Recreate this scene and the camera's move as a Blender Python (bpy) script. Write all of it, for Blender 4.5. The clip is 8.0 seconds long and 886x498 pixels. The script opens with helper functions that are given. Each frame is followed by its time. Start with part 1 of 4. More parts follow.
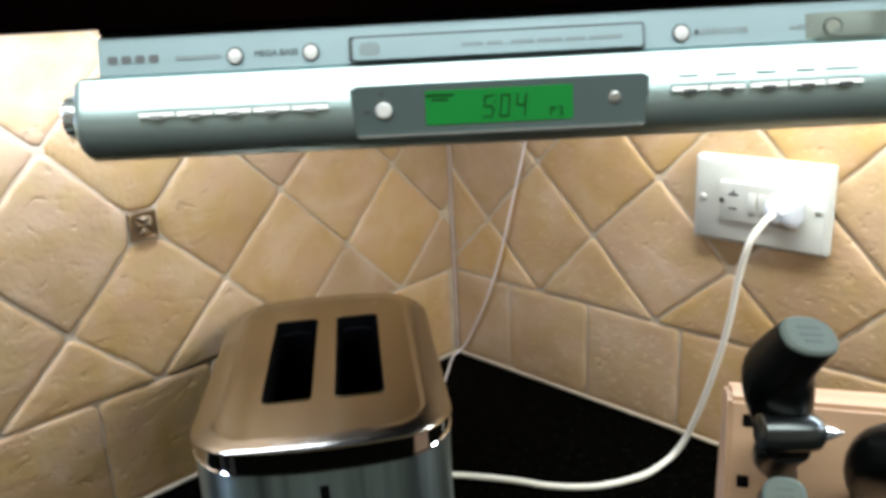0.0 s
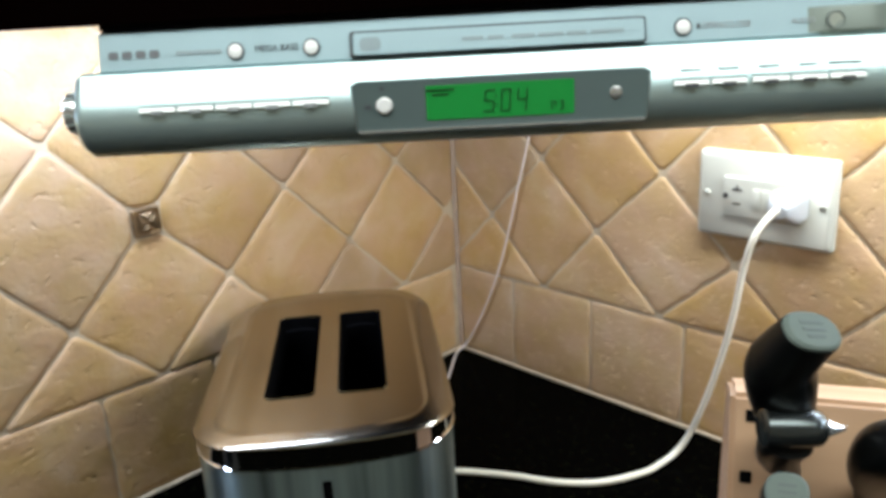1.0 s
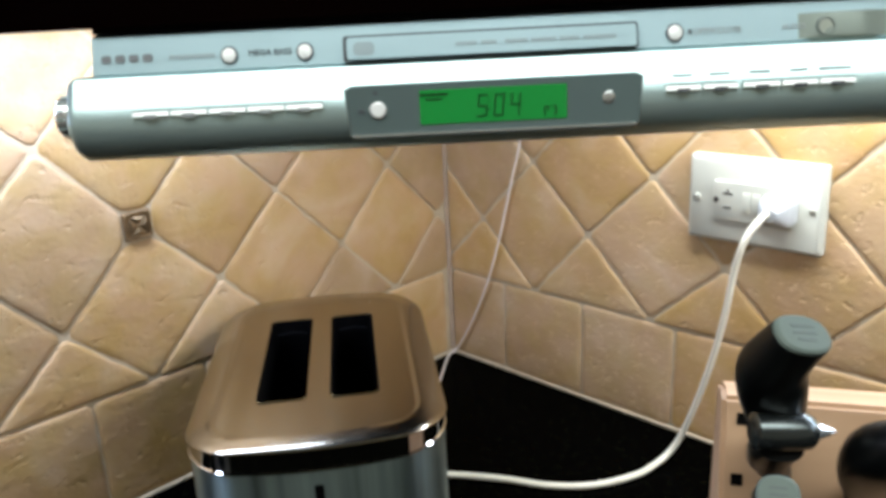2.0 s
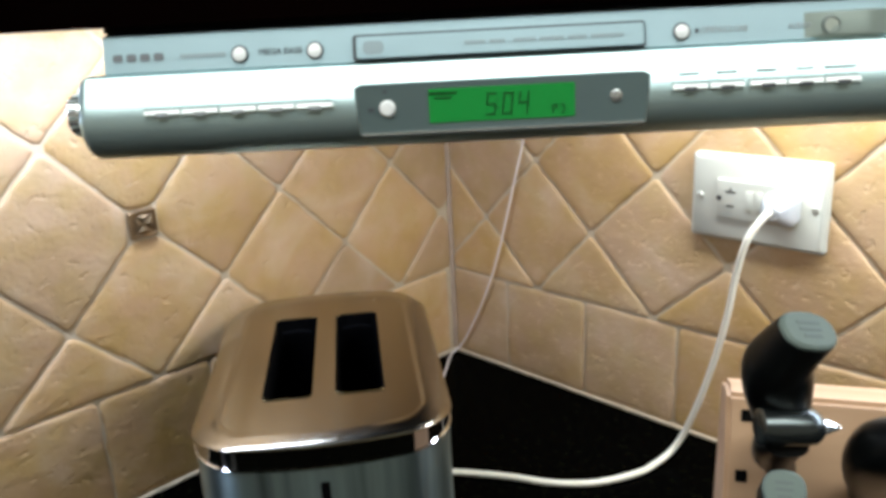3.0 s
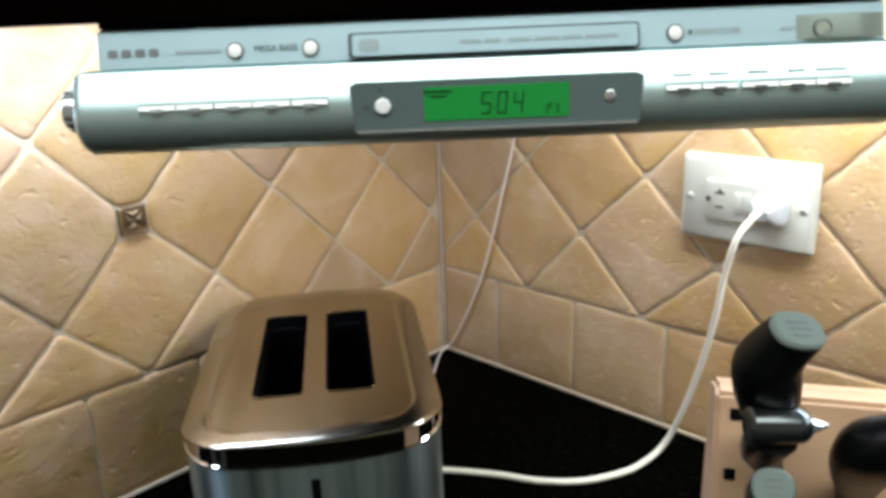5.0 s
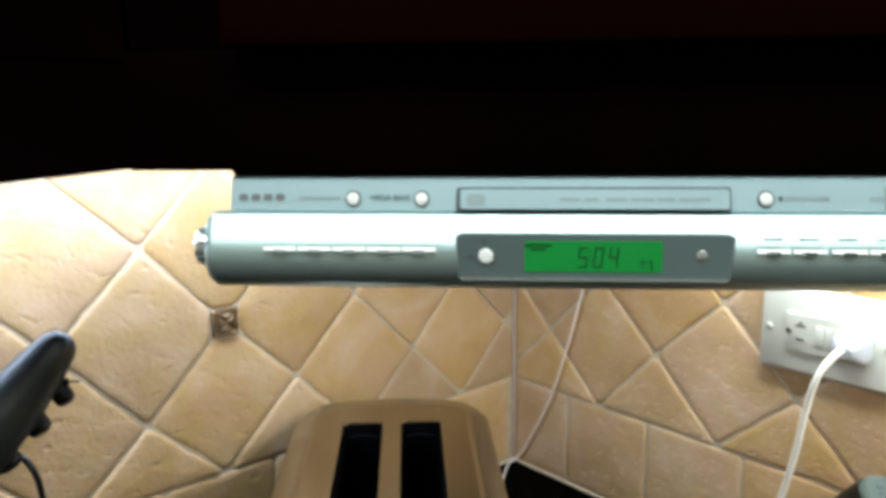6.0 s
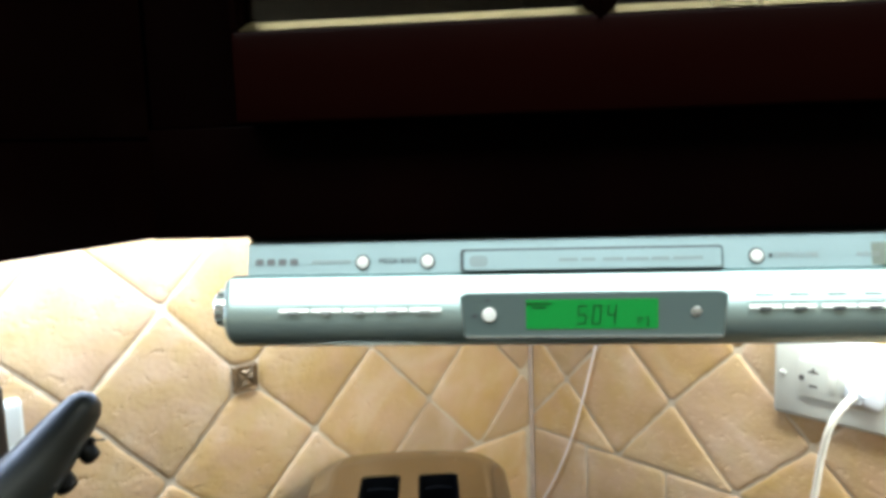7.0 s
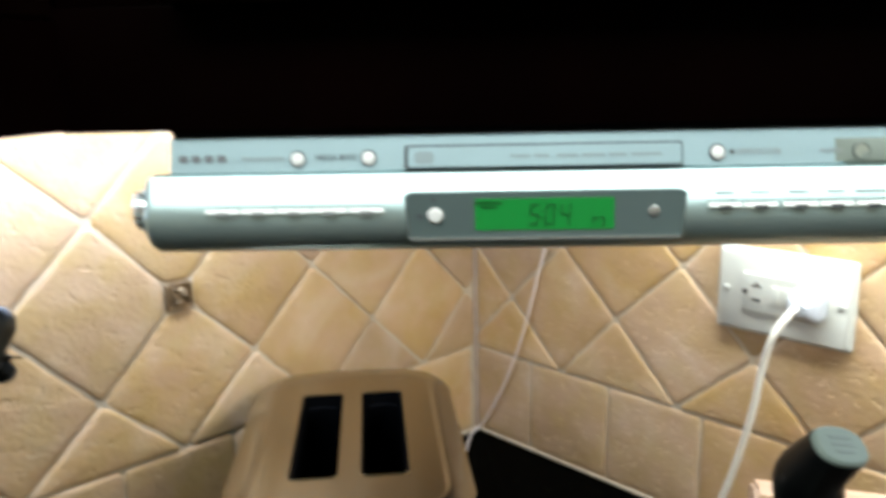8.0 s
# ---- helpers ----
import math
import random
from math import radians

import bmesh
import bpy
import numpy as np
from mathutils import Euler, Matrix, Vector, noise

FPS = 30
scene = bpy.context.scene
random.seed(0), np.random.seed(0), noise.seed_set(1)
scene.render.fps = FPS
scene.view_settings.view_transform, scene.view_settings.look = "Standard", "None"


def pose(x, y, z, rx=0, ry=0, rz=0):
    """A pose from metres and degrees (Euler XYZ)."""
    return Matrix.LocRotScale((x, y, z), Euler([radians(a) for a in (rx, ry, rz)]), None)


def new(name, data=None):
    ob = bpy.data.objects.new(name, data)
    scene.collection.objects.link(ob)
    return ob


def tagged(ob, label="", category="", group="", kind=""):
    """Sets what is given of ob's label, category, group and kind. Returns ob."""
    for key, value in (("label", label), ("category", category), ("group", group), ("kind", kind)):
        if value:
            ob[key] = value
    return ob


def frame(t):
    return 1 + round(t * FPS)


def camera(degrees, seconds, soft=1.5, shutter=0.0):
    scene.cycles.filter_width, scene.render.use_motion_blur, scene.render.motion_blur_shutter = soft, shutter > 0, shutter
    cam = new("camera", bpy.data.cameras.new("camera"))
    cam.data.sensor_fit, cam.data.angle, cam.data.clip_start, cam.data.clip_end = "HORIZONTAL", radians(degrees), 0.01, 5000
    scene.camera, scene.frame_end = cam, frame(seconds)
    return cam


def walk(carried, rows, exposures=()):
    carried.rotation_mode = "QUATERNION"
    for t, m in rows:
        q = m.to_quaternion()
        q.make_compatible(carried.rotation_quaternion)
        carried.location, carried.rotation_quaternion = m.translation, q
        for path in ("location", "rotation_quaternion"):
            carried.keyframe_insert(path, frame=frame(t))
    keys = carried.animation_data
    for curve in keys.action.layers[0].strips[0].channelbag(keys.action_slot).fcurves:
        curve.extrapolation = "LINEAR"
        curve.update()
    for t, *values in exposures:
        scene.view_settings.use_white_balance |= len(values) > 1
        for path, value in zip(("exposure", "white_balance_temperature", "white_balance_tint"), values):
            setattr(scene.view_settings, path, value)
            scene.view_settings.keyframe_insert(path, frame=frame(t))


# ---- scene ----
cam = camera(57.6, 8.0, soft=3.9, shutter=0.5)
PATH = [
    (0, 0.6376, -0.6386, 1.3241, 45.74, -17.20, -3.05),
    (0.5, 0.6382, -0.6387, 1.3237, 46.24, -17.14, -3.06),
    (1, 0.6383, -0.6373, 1.3234, 46.11, -17.43, -3.22),
    (1.5, 0.6383, -0.6375, 1.3237, 45.41, -17.22, -2.99),
    (3, 0.6376, -0.6428, 1.3242, 45.41, -17.29, -3.03),
    (3.5, 0.6380, -0.6447, 1.3241, 44.48, -17.07, -2.48),
    (4, 0.6374, -0.6446, 1.3241, 44.51, -17.44, -2.52),
    (5.3, 0.6368, -0.6462, 1.3247, 44.51, -17.34, -2.31),
    (5.4, 0.6355, -0.6490, 1.3254, 43.83, -16.06, -1.64),
    (5.5, 0.6354, -0.6483, 1.3274, 43.53, -14.78, -0.84),
    (5.6, 0.6342, -0.6486, 1.3317, 42.60, -11.99, 0.86),
    (5.8, 0.6345, -0.6553, 1.3422, 47.36, -11.69, -0.22),
    (6, 0.6381, -0.6646, 1.3496, 49.02, -10.75, -0.58),
    (6.2, 0.6436, -0.6701, 1.3509, 50.15, -9.35, -1.27),
    (6.5, 0.6471, -0.6704, 1.3550, 50.58, -8.12, -1.63),
    (7, 0.6548, -0.6697, 1.3579, 50.46, -7.35, -1.89),
    (7.2, 0.6564, -0.6670, 1.3548, 50.44, -7.89, -2.11),
    (7.5, 0.6535, -0.6630, 1.3531, 51.22, -9.42, -2.39),
    (7.8, 0.6429, -0.6633, 1.3447, 49.15, -10.68, -2.38),
    (8, 0.6374, -0.6555, 1.3421, 46.53, -12.59, -1.25),
]
EXPOSURES = [(0, 0.0, 6420, 9), (4.0, 0.0, 6420, 9), (5.3, 0.0, 6420, 9), (6.0, 0.05, 6350, 5), (6.5, 0.08, 6350, 4), (7.0, 0.38, 6350, 4), (7.5, 0.46, 6350, 5), (8.0, 0.15, 6420, 7)]
walk(cam, [(t, pose(x, y, z, 90 + tilt, 0, yaw) @ pose(0, 0, 0, 0, 0, roll)) for t, x, y, z, yaw, tilt, roll in PATH], EXPOSURES)

# ---- light ----
COUNTER = 0.914
CEILING = 2.44
ROOM = 3.2
CAB_LOW = 1.3203
world = bpy.data.worlds.new("world")
scene.world = world
world.use_nodes = True
world.node_tree.nodes["Background"].inputs[0].default_value = (0.02, 0.02, 0.025, 1)
world.node_tree.nodes["Background"].inputs[1].default_value = 0.2


def lamp(name, m, size_x, size_y, watts, colour):
    data = bpy.data.lights.new(name, "AREA")
    data.shape, data.size, data.size_y, data.energy, data.color = "RECTANGLE", size_x, size_y, watts, colour
    ob = new(name, data)
    ob.matrix_world = m
    return ob


WARM = (0.85, 0.98, 1.19)
WHITE = (0.76, 0.965, 1.42)
ROOM_LIGHT = (0.89, 0.95, 0.93)
# The strips' added length towards the corner brightens its tiles.
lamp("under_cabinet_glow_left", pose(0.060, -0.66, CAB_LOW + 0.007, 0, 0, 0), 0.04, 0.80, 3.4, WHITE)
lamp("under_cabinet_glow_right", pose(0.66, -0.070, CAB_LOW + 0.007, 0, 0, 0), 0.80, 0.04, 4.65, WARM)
lamp("ceiling_glow", pose(0.98, -1.07, CEILING - 0.06, 0, 0, 42), 2.6, 0.70, 39.0, ROOM_LIGHT)

# ---- materials ----


def material(name, colour, rough=0.5, metal=0.0, vary=0.0, scale=40.0, bump=0.0, bump_scale=200.0, colour2=None, stretch=(1, 1, 1), coat=0.0, islands=0.0):
    m = bpy.data.materials.new(name)
    m.use_nodes = True
    nt = m.node_tree
    b = nt.nodes["Principled BSDF"]
    b.inputs["Roughness"].default_value, b.inputs["Metallic"].default_value = rough, metal
    b.inputs["Coat Weight"].default_value = coat
    b.inputs["Base Color"].default_value = (*colour, 1)
    tc = nt.nodes.new("ShaderNodeTexCoord")
    mp = nt.nodes.new("ShaderNodeMapping")
    mp.inputs["Scale"].default_value = stretch
    nt.links.new(tc.outputs["Object"], mp.inputs["Vector"])
    if vary or colour2:
        n = nt.nodes.new("ShaderNodeTexNoise")
        n.inputs["Scale"].default_value, n.inputs["Detail"].default_value = scale, 6
        nt.links.new(mp.outputs[0], n.inputs["Vector"])
        r = nt.nodes.new("ShaderNodeValToRGB")
        r.color_ramp.elements[0].position, r.color_ramp.elements[1].position = 0.32, 0.68
        second = colour2 or tuple(c * (1 - vary) for c in colour)
        r.color_ramp.elements[0].color, r.color_ramp.elements[1].color = (*second, 1), (*colour, 1)
        nt.links.new(n.outputs["Fac"], r.inputs["Fac"])
        nt.links.new(r.outputs["Color"], b.inputs["Base Color"])
        rr = nt.nodes.new("ShaderNodeMapRange")
        rr.inputs["To Min"].default_value, rr.inputs["To Max"].default_value = max(rough - 0.06, 0.02), min(rough + 0.08, 1)
        nt.links.new(n.outputs["Fac"], rr.inputs["Value"])
        nt.links.new(rr.outputs[0], b.inputs["Roughness"])
    if bump:
        n2 = nt.nodes.new("ShaderNodeTexNoise")
        n2.inputs["Scale"].default_value, n2.inputs["Detail"].default_value = bump_scale, 5
        nt.links.new(mp.outputs[0], n2.inputs["Vector"])
        bp = nt.nodes.new("ShaderNodeBump")
        bp.inputs["Strength"].default_value, bp.inputs["Distance"].default_value = bump, 0.001
        nt.links.new(n2.outputs["Fac"], bp.inputs["Height"])
        nt.links.new(bp.outputs[0], b.inputs["Normal"])
    return m


def tile_material(name):
    """Tumbled travertine: clouded tan stone, a tone of its own for each tile, small pits."""
    m = bpy.data.materials.new(name)
    m.use_nodes = True
    nt = m.node_tree
    link, node = nt.links.new, nt.nodes.new
    b = nt.nodes["Principled BSDF"]
    b.inputs["Roughness"].default_value = 0.55
    tc, info = node("ShaderNodeTexCoord"), node("ShaderNodeObjectInfo")
    shift = node("ShaderNodeVectorMath")
    shift.operation = "MULTIPLY_ADD"
    comb = node("ShaderNodeCombineXYZ")
    for k in range(3):
        link(info.outputs["Random"], comb.inputs[k])
    shift.inputs[1].default_value = (7, 11, 5)
    link(comb.outputs[0], shift.inputs[0])
    link(tc.outputs["Object"], shift.inputs[2])
    cloud = node("ShaderNodeTexNoise")
    cloud.inputs["Scale"].default_value, cloud.inputs["Detail"].default_value = 16, 7
    cloud.inputs["Distortion"].default_value = 0.6
    link(shift.outputs[0], cloud.inputs["Vector"])
    ramp = node("ShaderNodeValToRGB")
    e = ramp.color_ramp.elements
    e[0].position, e[0].color = 0.25, (0.32, 0.20, 0.080, 1)
    e[1].position, e[1].color = 0.72, (0.55, 0.42, 0.265, 1)
    mid = e.new(0.5)
    mid.color = (0.445, 0.30, 0.142, 1)
    link(cloud.outputs["Fac"], ramp.inputs["Fac"])
    tone = node("ShaderNodeHueSaturation")
    val = node("ShaderNodeMapRange")
    val.inputs["To Min"].default_value, val.inputs["To Max"].default_value = 0.89, 1.09
    link(info.outputs["Random"], val.inputs["Value"])
    link(val.outputs[0], tone.inputs["Value"])
    wn = node("ShaderNodeTexWhiteNoise")
    wn.noise_dimensions = "1D"
    link(info.outputs["Random"], wn.inputs["W"])
    sat = node("ShaderNodeMapRange")
    sat.inputs["To Min"].default_value, sat.inputs["To Max"].default_value = 1.05, 1.19
    link(wn.outputs["Value"], sat.inputs["Value"])
    link(sat.outputs[0], tone.inputs["Saturation"])
    stain = node("ShaderNodeTexNoise")
    stain.inputs["Scale"].default_value, stain.inputs["Detail"].default_value = 30, 3
    link(shift.outputs[0], stain.inputs["Vector"])
    hues = node("ShaderNodeValToRGB")
    hues.color_ramp.elements[0].position, hues.color_ramp.elements[0].color = 0.35, (0.475, 0.305, 0.140, 1)
    hues.color_ramp.elements[1].position, hues.color_ramp.elements[1].color = 0.65, (0.55, 0.35, 0.225, 1)
    link(stain.outputs["Fac"], hues.inputs["Fac"])
    blend = node("ShaderNodeMix")
    blend.data_type = "RGBA"
    blend.inputs["Factor"].default_value = 0.5
    link(ramp.outputs[0], blend.inputs[6])
    link(hues.outputs[0], blend.inputs[7])
    link(blend.outputs[2], tone.inputs["Color"])
    link(tone.outputs[0], b.inputs["Base Color"])
    pits = node("ShaderNodeTexNoise")
    pits.inputs["Scale"].default_value, pits.inputs["Detail"].default_value, pits.inputs["Roughness"].default_value = 105, 4, 0.6
    link(shift.outputs[0], pits.inputs["Vector"])
    cut = node("ShaderNodeMapRange")
    cut.inputs["From Min"].default_value, cut.inputs["From Max"].default_value = 0.28, 0.41
    link(pits.outputs["Fac"], cut.inputs["Value"])
    grain = node("ShaderNodeTexNoise")
    grain.inputs["Scale"].default_value, grain.inputs["Detail"].default_value = 62, 6
    link(shift.outputs[0], grain.inputs["Vector"])
    pebble = node("ShaderNodeTexNoise")
    pebble.inputs["Scale"].default_value, pebble.inputs["Detail"].default_value = 210, 3
    link(shift.outputs[0], pebble.inputs["Vector"])
    fine = node("ShaderNodeMath")
    fine.operation = "MULTIPLY_ADD"
    fine.inputs[1].default_value = 0.7
    link(pebble.outputs["Fac"], fine.inputs[0])
    link(grain.outputs["Fac"], fine.inputs[2])
    add = node("ShaderNodeMath")
    add.operation = "MULTIPLY_ADD"
    add.inputs[1].default_value = 0.8
    link(cut.outputs[0], add.inputs[0])
    link(fine.outputs[0], add.inputs[2])
    bp = node("ShaderNodeBump")
    bp.inputs["Strength"].default_value, bp.inputs["Distance"].default_value = 0.68, 0.0012
    link(add.outputs[0], bp.inputs["Height"])
    link(bp.outputs[0], b.inputs["Normal"])
    return m


def granite_material(name):
    m = material(name, (0.012, 0.012, 0.011), 0.20)
    nt = m.node_tree
    b = nt.nodes["Principled BSDF"]
    b.inputs["Specular IOR Level"].default_value = 0.006
    tc = nt.nodes.new("ShaderNodeTexCoord")
    v = nt.nodes.new("ShaderNodeTexNoise")
    v.inputs["Scale"].default_value, v.inputs["Detail"].default_value = 150, 8
    nt.links.new(tc.outputs["Object"], v.inputs["Vector"])
    r = nt.nodes.new("ShaderNodeValToRGB")
    r.color_ramp.elements[0].position, r.color_ramp.elements[0].color = 0.55, (0.0005, 0.0005, 0.0004, 1)
    r.color_ramp.elements[1].position, r.color_ramp.elements[1].color = 0.84, (0.0045, 0.005, 0.0018, 1)
    nt.links.new(v.outputs["Fac"], r.inputs["Fac"])
    nt.links.new(r.outputs[0], b.inputs["Base Color"])
    return m


def glowing(name, colour, strength, rough=0.3):
    m = material(name, colour, rough)
    b = m.node_tree.nodes["Principled BSDF"]
    b.inputs["Emission Color"].default_value, b.inputs["Emission Strength"].default_value = (*colour, 1), strength
    return m


TILE = tile_material("tumbled_stone")
GROUT = material("grout", (0.54, 0.415, 0.255), 0.9, vary=0.18, scale=60, bump=0.6, bump_scale=500)
CAULK = material("corner_sealant", (0.43, 0.30, 0.19), 0.85, vary=0.15, scale=70, bump=0.4, bump_scale=400)
GRANITE = granite_material("black_granite")
PAINT = material("wall_paint", (0.50, 0.46, 0.38), 0.8, vary=0.05, scale=8, bump=0.2)
FLOOR = material("floor_tile", (0.13, 0.10, 0.075), 0.5, vary=0.25, scale=5)
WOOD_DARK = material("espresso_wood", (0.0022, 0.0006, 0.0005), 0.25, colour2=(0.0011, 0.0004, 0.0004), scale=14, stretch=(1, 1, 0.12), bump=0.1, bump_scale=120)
CAP_GLOSS = 0.12
# Brighter, redder copy of the espresso wood: light on the lower door rail.
WOOD_LIT = material("red_lit_wood", (0.0055, 0.0007, 0.0005), 0.3, colour2=(0.0035, 0.0005, 0.0004), scale=14, stretch=(0.2, 1, 1), bump=0.1, bump_scale=120)
WOOD_LIT.node_tree.nodes["Principled BSDF"].inputs["Specular IOR Level"].default_value = 0.02
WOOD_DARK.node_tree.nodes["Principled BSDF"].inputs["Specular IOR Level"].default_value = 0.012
SILVER = material("silver_paint", (0.525, 0.685, 0.69), 0.36, metal=0.75, vary=0.03, scale=30)
SILVER_FLAT = material("silver_panel", (0.38, 0.525, 0.575), 0.42, metal=0.35, vary=0.04, scale=30)
SILVER_EDGE = material("silver_trim", (0.72, 0.75, 0.75), 0.25, metal=0.8)
DISPLAY_GREY = material("display_bezel", (0.10, 0.14, 0.14), 0.3, vary=0.1, scale=20, coat=0.3)
LCD = glowing("green_lcd", (0.010, 0.20, 0.035), 0.27, 0.25)
LCD_DARK = material("lcd_segment", (0.006, 0.045, 0.010), 0.3)
INK = material("dark_print", (0.07, 0.08, 0.09), 0.6)
SLOT_DARK = material("slot_dark", (0.035, 0.025, 0.02), 0.7)
INK_LOGO = material("logo_print", (0.16, 0.175, 0.19), 0.6)
INK_PALE = material("grey_print", (0.36, 0.40, 0.42), 0.6)
INK_FAINT = material("faint_print", (0.29, 0.37, 0.40), 0.6)
BUTTON = material("white_button", (0.88, 0.90, 0.90), 0.3, coat=0.2)
PLASTIC_WHITE = material("ivory_plastic", (0.51, 0.485, 0.375), 0.45, vary=0.04, scale=30)
PLUG_WHITE = material("white_plastic", (0.43, 0.43, 0.40), 0.45)
CORD_WHITE = material("cord_white", (0.78, 0.71, 0.54), 0.45)
CORD_CLEAR = material("cord_clear", (0.70, 0.58, 0.47), 0.25)
# Near-black without gloss; in the slots it stands for inner shade.
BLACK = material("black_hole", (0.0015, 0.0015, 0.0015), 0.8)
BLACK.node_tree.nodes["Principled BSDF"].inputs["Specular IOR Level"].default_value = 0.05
BLACK_PLASTIC = material("black_plastic", (0.0035, 0.004, 0.004), 0.32, vary=0.2, scale=60, bump=0.08, bump_scale=400)
BLACK_PLASTIC.node_tree.nodes["Principled BSDF"].inputs["Specular IOR Level"].default_value = 0.2
# Tan in these two steels stands for the warm tiles they mirror.
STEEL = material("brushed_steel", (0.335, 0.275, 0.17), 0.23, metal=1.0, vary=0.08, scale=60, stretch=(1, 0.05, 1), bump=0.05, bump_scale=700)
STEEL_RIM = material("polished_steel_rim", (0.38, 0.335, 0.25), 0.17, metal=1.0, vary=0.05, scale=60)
# The strong vertical streaks imitate reflections on top of the brush grain.
STEEL_STREAKED = material("brushed_streaked_steel", (0.40, 0.50, 0.47), 0.38, metal=1.0, vary=0.65, scale=60, stretch=(1, 1, 0.03), bump=0.08, bump_scale=700)
brushed = STEEL_STREAKED.node_tree
brushed.nodes["Principled BSDF"].inputs["Anisotropic"].default_value = 0.85
brushed.nodes["Principled BSDF"].inputs["Anisotropic Rotation"].default_value = 0.25
along_brush = brushed.nodes.new("ShaderNodeTangent")
along_brush.direction_type, along_brush.axis = "RADIAL", "Z"
brushed.links.new(along_brush.outputs[0], brushed.nodes["Principled BSDF"].inputs["Tangent"])
CHROME = material("chrome", (0.75, 0.74, 0.72), 0.08, metal=1.0)
GUNMETAL = material("gunmetal", (0.10, 0.115, 0.115), 0.25, metal=0.9, vary=0.1, scale=60)
CAP = material("cap_steel", (0.14, 0.175, 0.156), 0.55, metal=0.0, vary=0.08, scale=80)
CAP.node_tree.nodes["Principled BSDF"].inputs["Specular IOR Level"].default_value = CAP_GLOSS
ARM_PLASTIC = material("appliance_plastic", (0.009, 0.013, 0.011), 0.45, vary=0.2, scale=60, bump=0.05, bump_scale=400)
ARM_PLASTIC.node_tree.nodes["Principled BSDF"].inputs["Specular IOR Level"].default_value = 0.5
JACK_HOUSING = material("jack_housing", (0.23, 0.275, 0.245), 0.45, metal=0.3, vary=0.05, scale=40)
JACK_RING = material("jack_ring", (0.15, 0.18, 0.17), 0.45)
JACK = material("jack_socket", (0.30, 0.33, 0.28), 0.5)
CAP_MARK = material("cap_mark", (0.085, 0.110, 0.10), 0.5)
WOOD_PALE = material("pale_wood", (0.52, 0.335, 0.20), 0.5, colour2=(0.39, 0.235, 0.13), scale=22, stretch=(0.15, 1.2, 1.2), bump=0.15, bump_scale=160)
# Bright metal puts the dark wood bevel's highlight into the colour.
BEVEL_SHINE = material("bevel_shine", (0.72, 0.60, 0.32), 0.28, metal=1.0, vary=0.15, scale=40)
BRONZE = material("bronze_dot", (0.30, 0.20, 0.10), 0.38, metal=0.85, vary=0.4, scale=120, bump=0.3, bump_scale=300)
GLASS = bpy.data.materials.new("door_glass")
GLASS.use_nodes = True
GLASS.node_tree.nodes["Principled BSDF"].inputs["Transmission Weight"].default_value = 1.0
GLASS.node_tree.nodes["Principled BSDF"].inputs["Roughness"].default_value = 0.03
LAMP_WHITE = glowing("lamp_diffuser", (1.0, 0.97, 0.9), 2.0)
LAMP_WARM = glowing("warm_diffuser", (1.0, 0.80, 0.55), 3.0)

# ---- mesh helpers ----


def mesh_object(name, bm, mat, smooth=True):
    bmesh.ops.recalc_face_normals(bm, faces=bm.faces)
    me = bpy.data.meshes.new(name)
    bm.to_mesh(me)
    bm.free()
    me.materials.append(mat)
    if smooth:
        me.shade_smooth()
        me.set_sharp_from_angle(angle=radians(35))
    return new(name, me)


def thing(name, m, label, category, group="", kind=""):
    ob = new(name)
    ob.empty_display_size = 0.02
    ob.matrix_world = m
    return tagged(ob, label, category, group, kind)


def part(name, bm, mat, parent, label="", smooth=True):
    ob = mesh_object(name, bm, mat, smooth)
    ob.parent = parent
    return tagged(ob, label)


def box(x0, x1, y0, y1, z0, z1, bevel=0.0, seg=2):
    bm = bmesh.new()
    bmesh.ops.create_cube(bm, size=1)
    for v in bm.verts:
        v.co = Vector(((x0 + x1) / 2 + v.co.x * (x1 - x0), (y0 + y1) / 2 + v.co.y * (y1 - y0), (z0 + z1) / 2 + v.co.z * (z1 - z0)))
    if bevel:
        bmesh.ops.bevel(bm, geom=bm.edges[:], offset=bevel, segments=seg, affect="EDGES", profile=0.5)
    return bm


def loft(rings, closed=True, cap=True):
    """A skin over rings of points; the ends are capped."""
    bm = bmesh.new()
    vs = [[bm.verts.new(p) for p in ring] for ring in rings]
    n = len(rings[0])
    for a, b in zip(vs, vs[1:]):
        for k in range(n if closed else n - 1):
            bm.faces.new((a[k], a[(k + 1) % n], b[(k + 1) % n], b[k]))
    if cap:
        bm.faces.new(vs[0][::-1])
        bm.faces.new(vs[-1])
    return bm


def rrect(w, h, r, seg=6):
    """Outline of a rounded rectangle round the origin."""
    pts = []
    for cx, cy, a0 in ((w / 2 - r, h / 2 - r, 0), (-w / 2 + r, h / 2 - r, 90), (-w / 2 + r, -h / 2 + r, 180), (w / 2 - r, -h / 2 + r, 270)):
        for k in range(seg + 1):
            a = radians(a0 + 90 * k / seg)
            pts.append((cx + r * math.cos(a), cy + r * math.sin(a)))
    return pts


def slab(outline, lift, z0, z1, bevel=0.0):
    """A plate with that outline; lift turns (u, v, depth) into a point."""
    rings = [[lift(u, v, z0) for u, v in outline]]
    if bevel:
        cu = sum(p[0] for p in outline) / len(outline)
        cv = sum(p[1] for p in outline) / len(outline)
        rings.append([lift(u, v, z1 - bevel) for u, v in outline])
        inner = []
        for u, v in outline:
            d = math.hypot(u - cu, v - cv) or 1
            inner.append((u - (u - cu) / d * bevel, v - (v - cv) / d * bevel))
        rings.append([lift(u, v, z1) for u, v in inner])
    else:
        rings.append([lift(u, v, z1) for u, v in outline])
    return loft(rings)


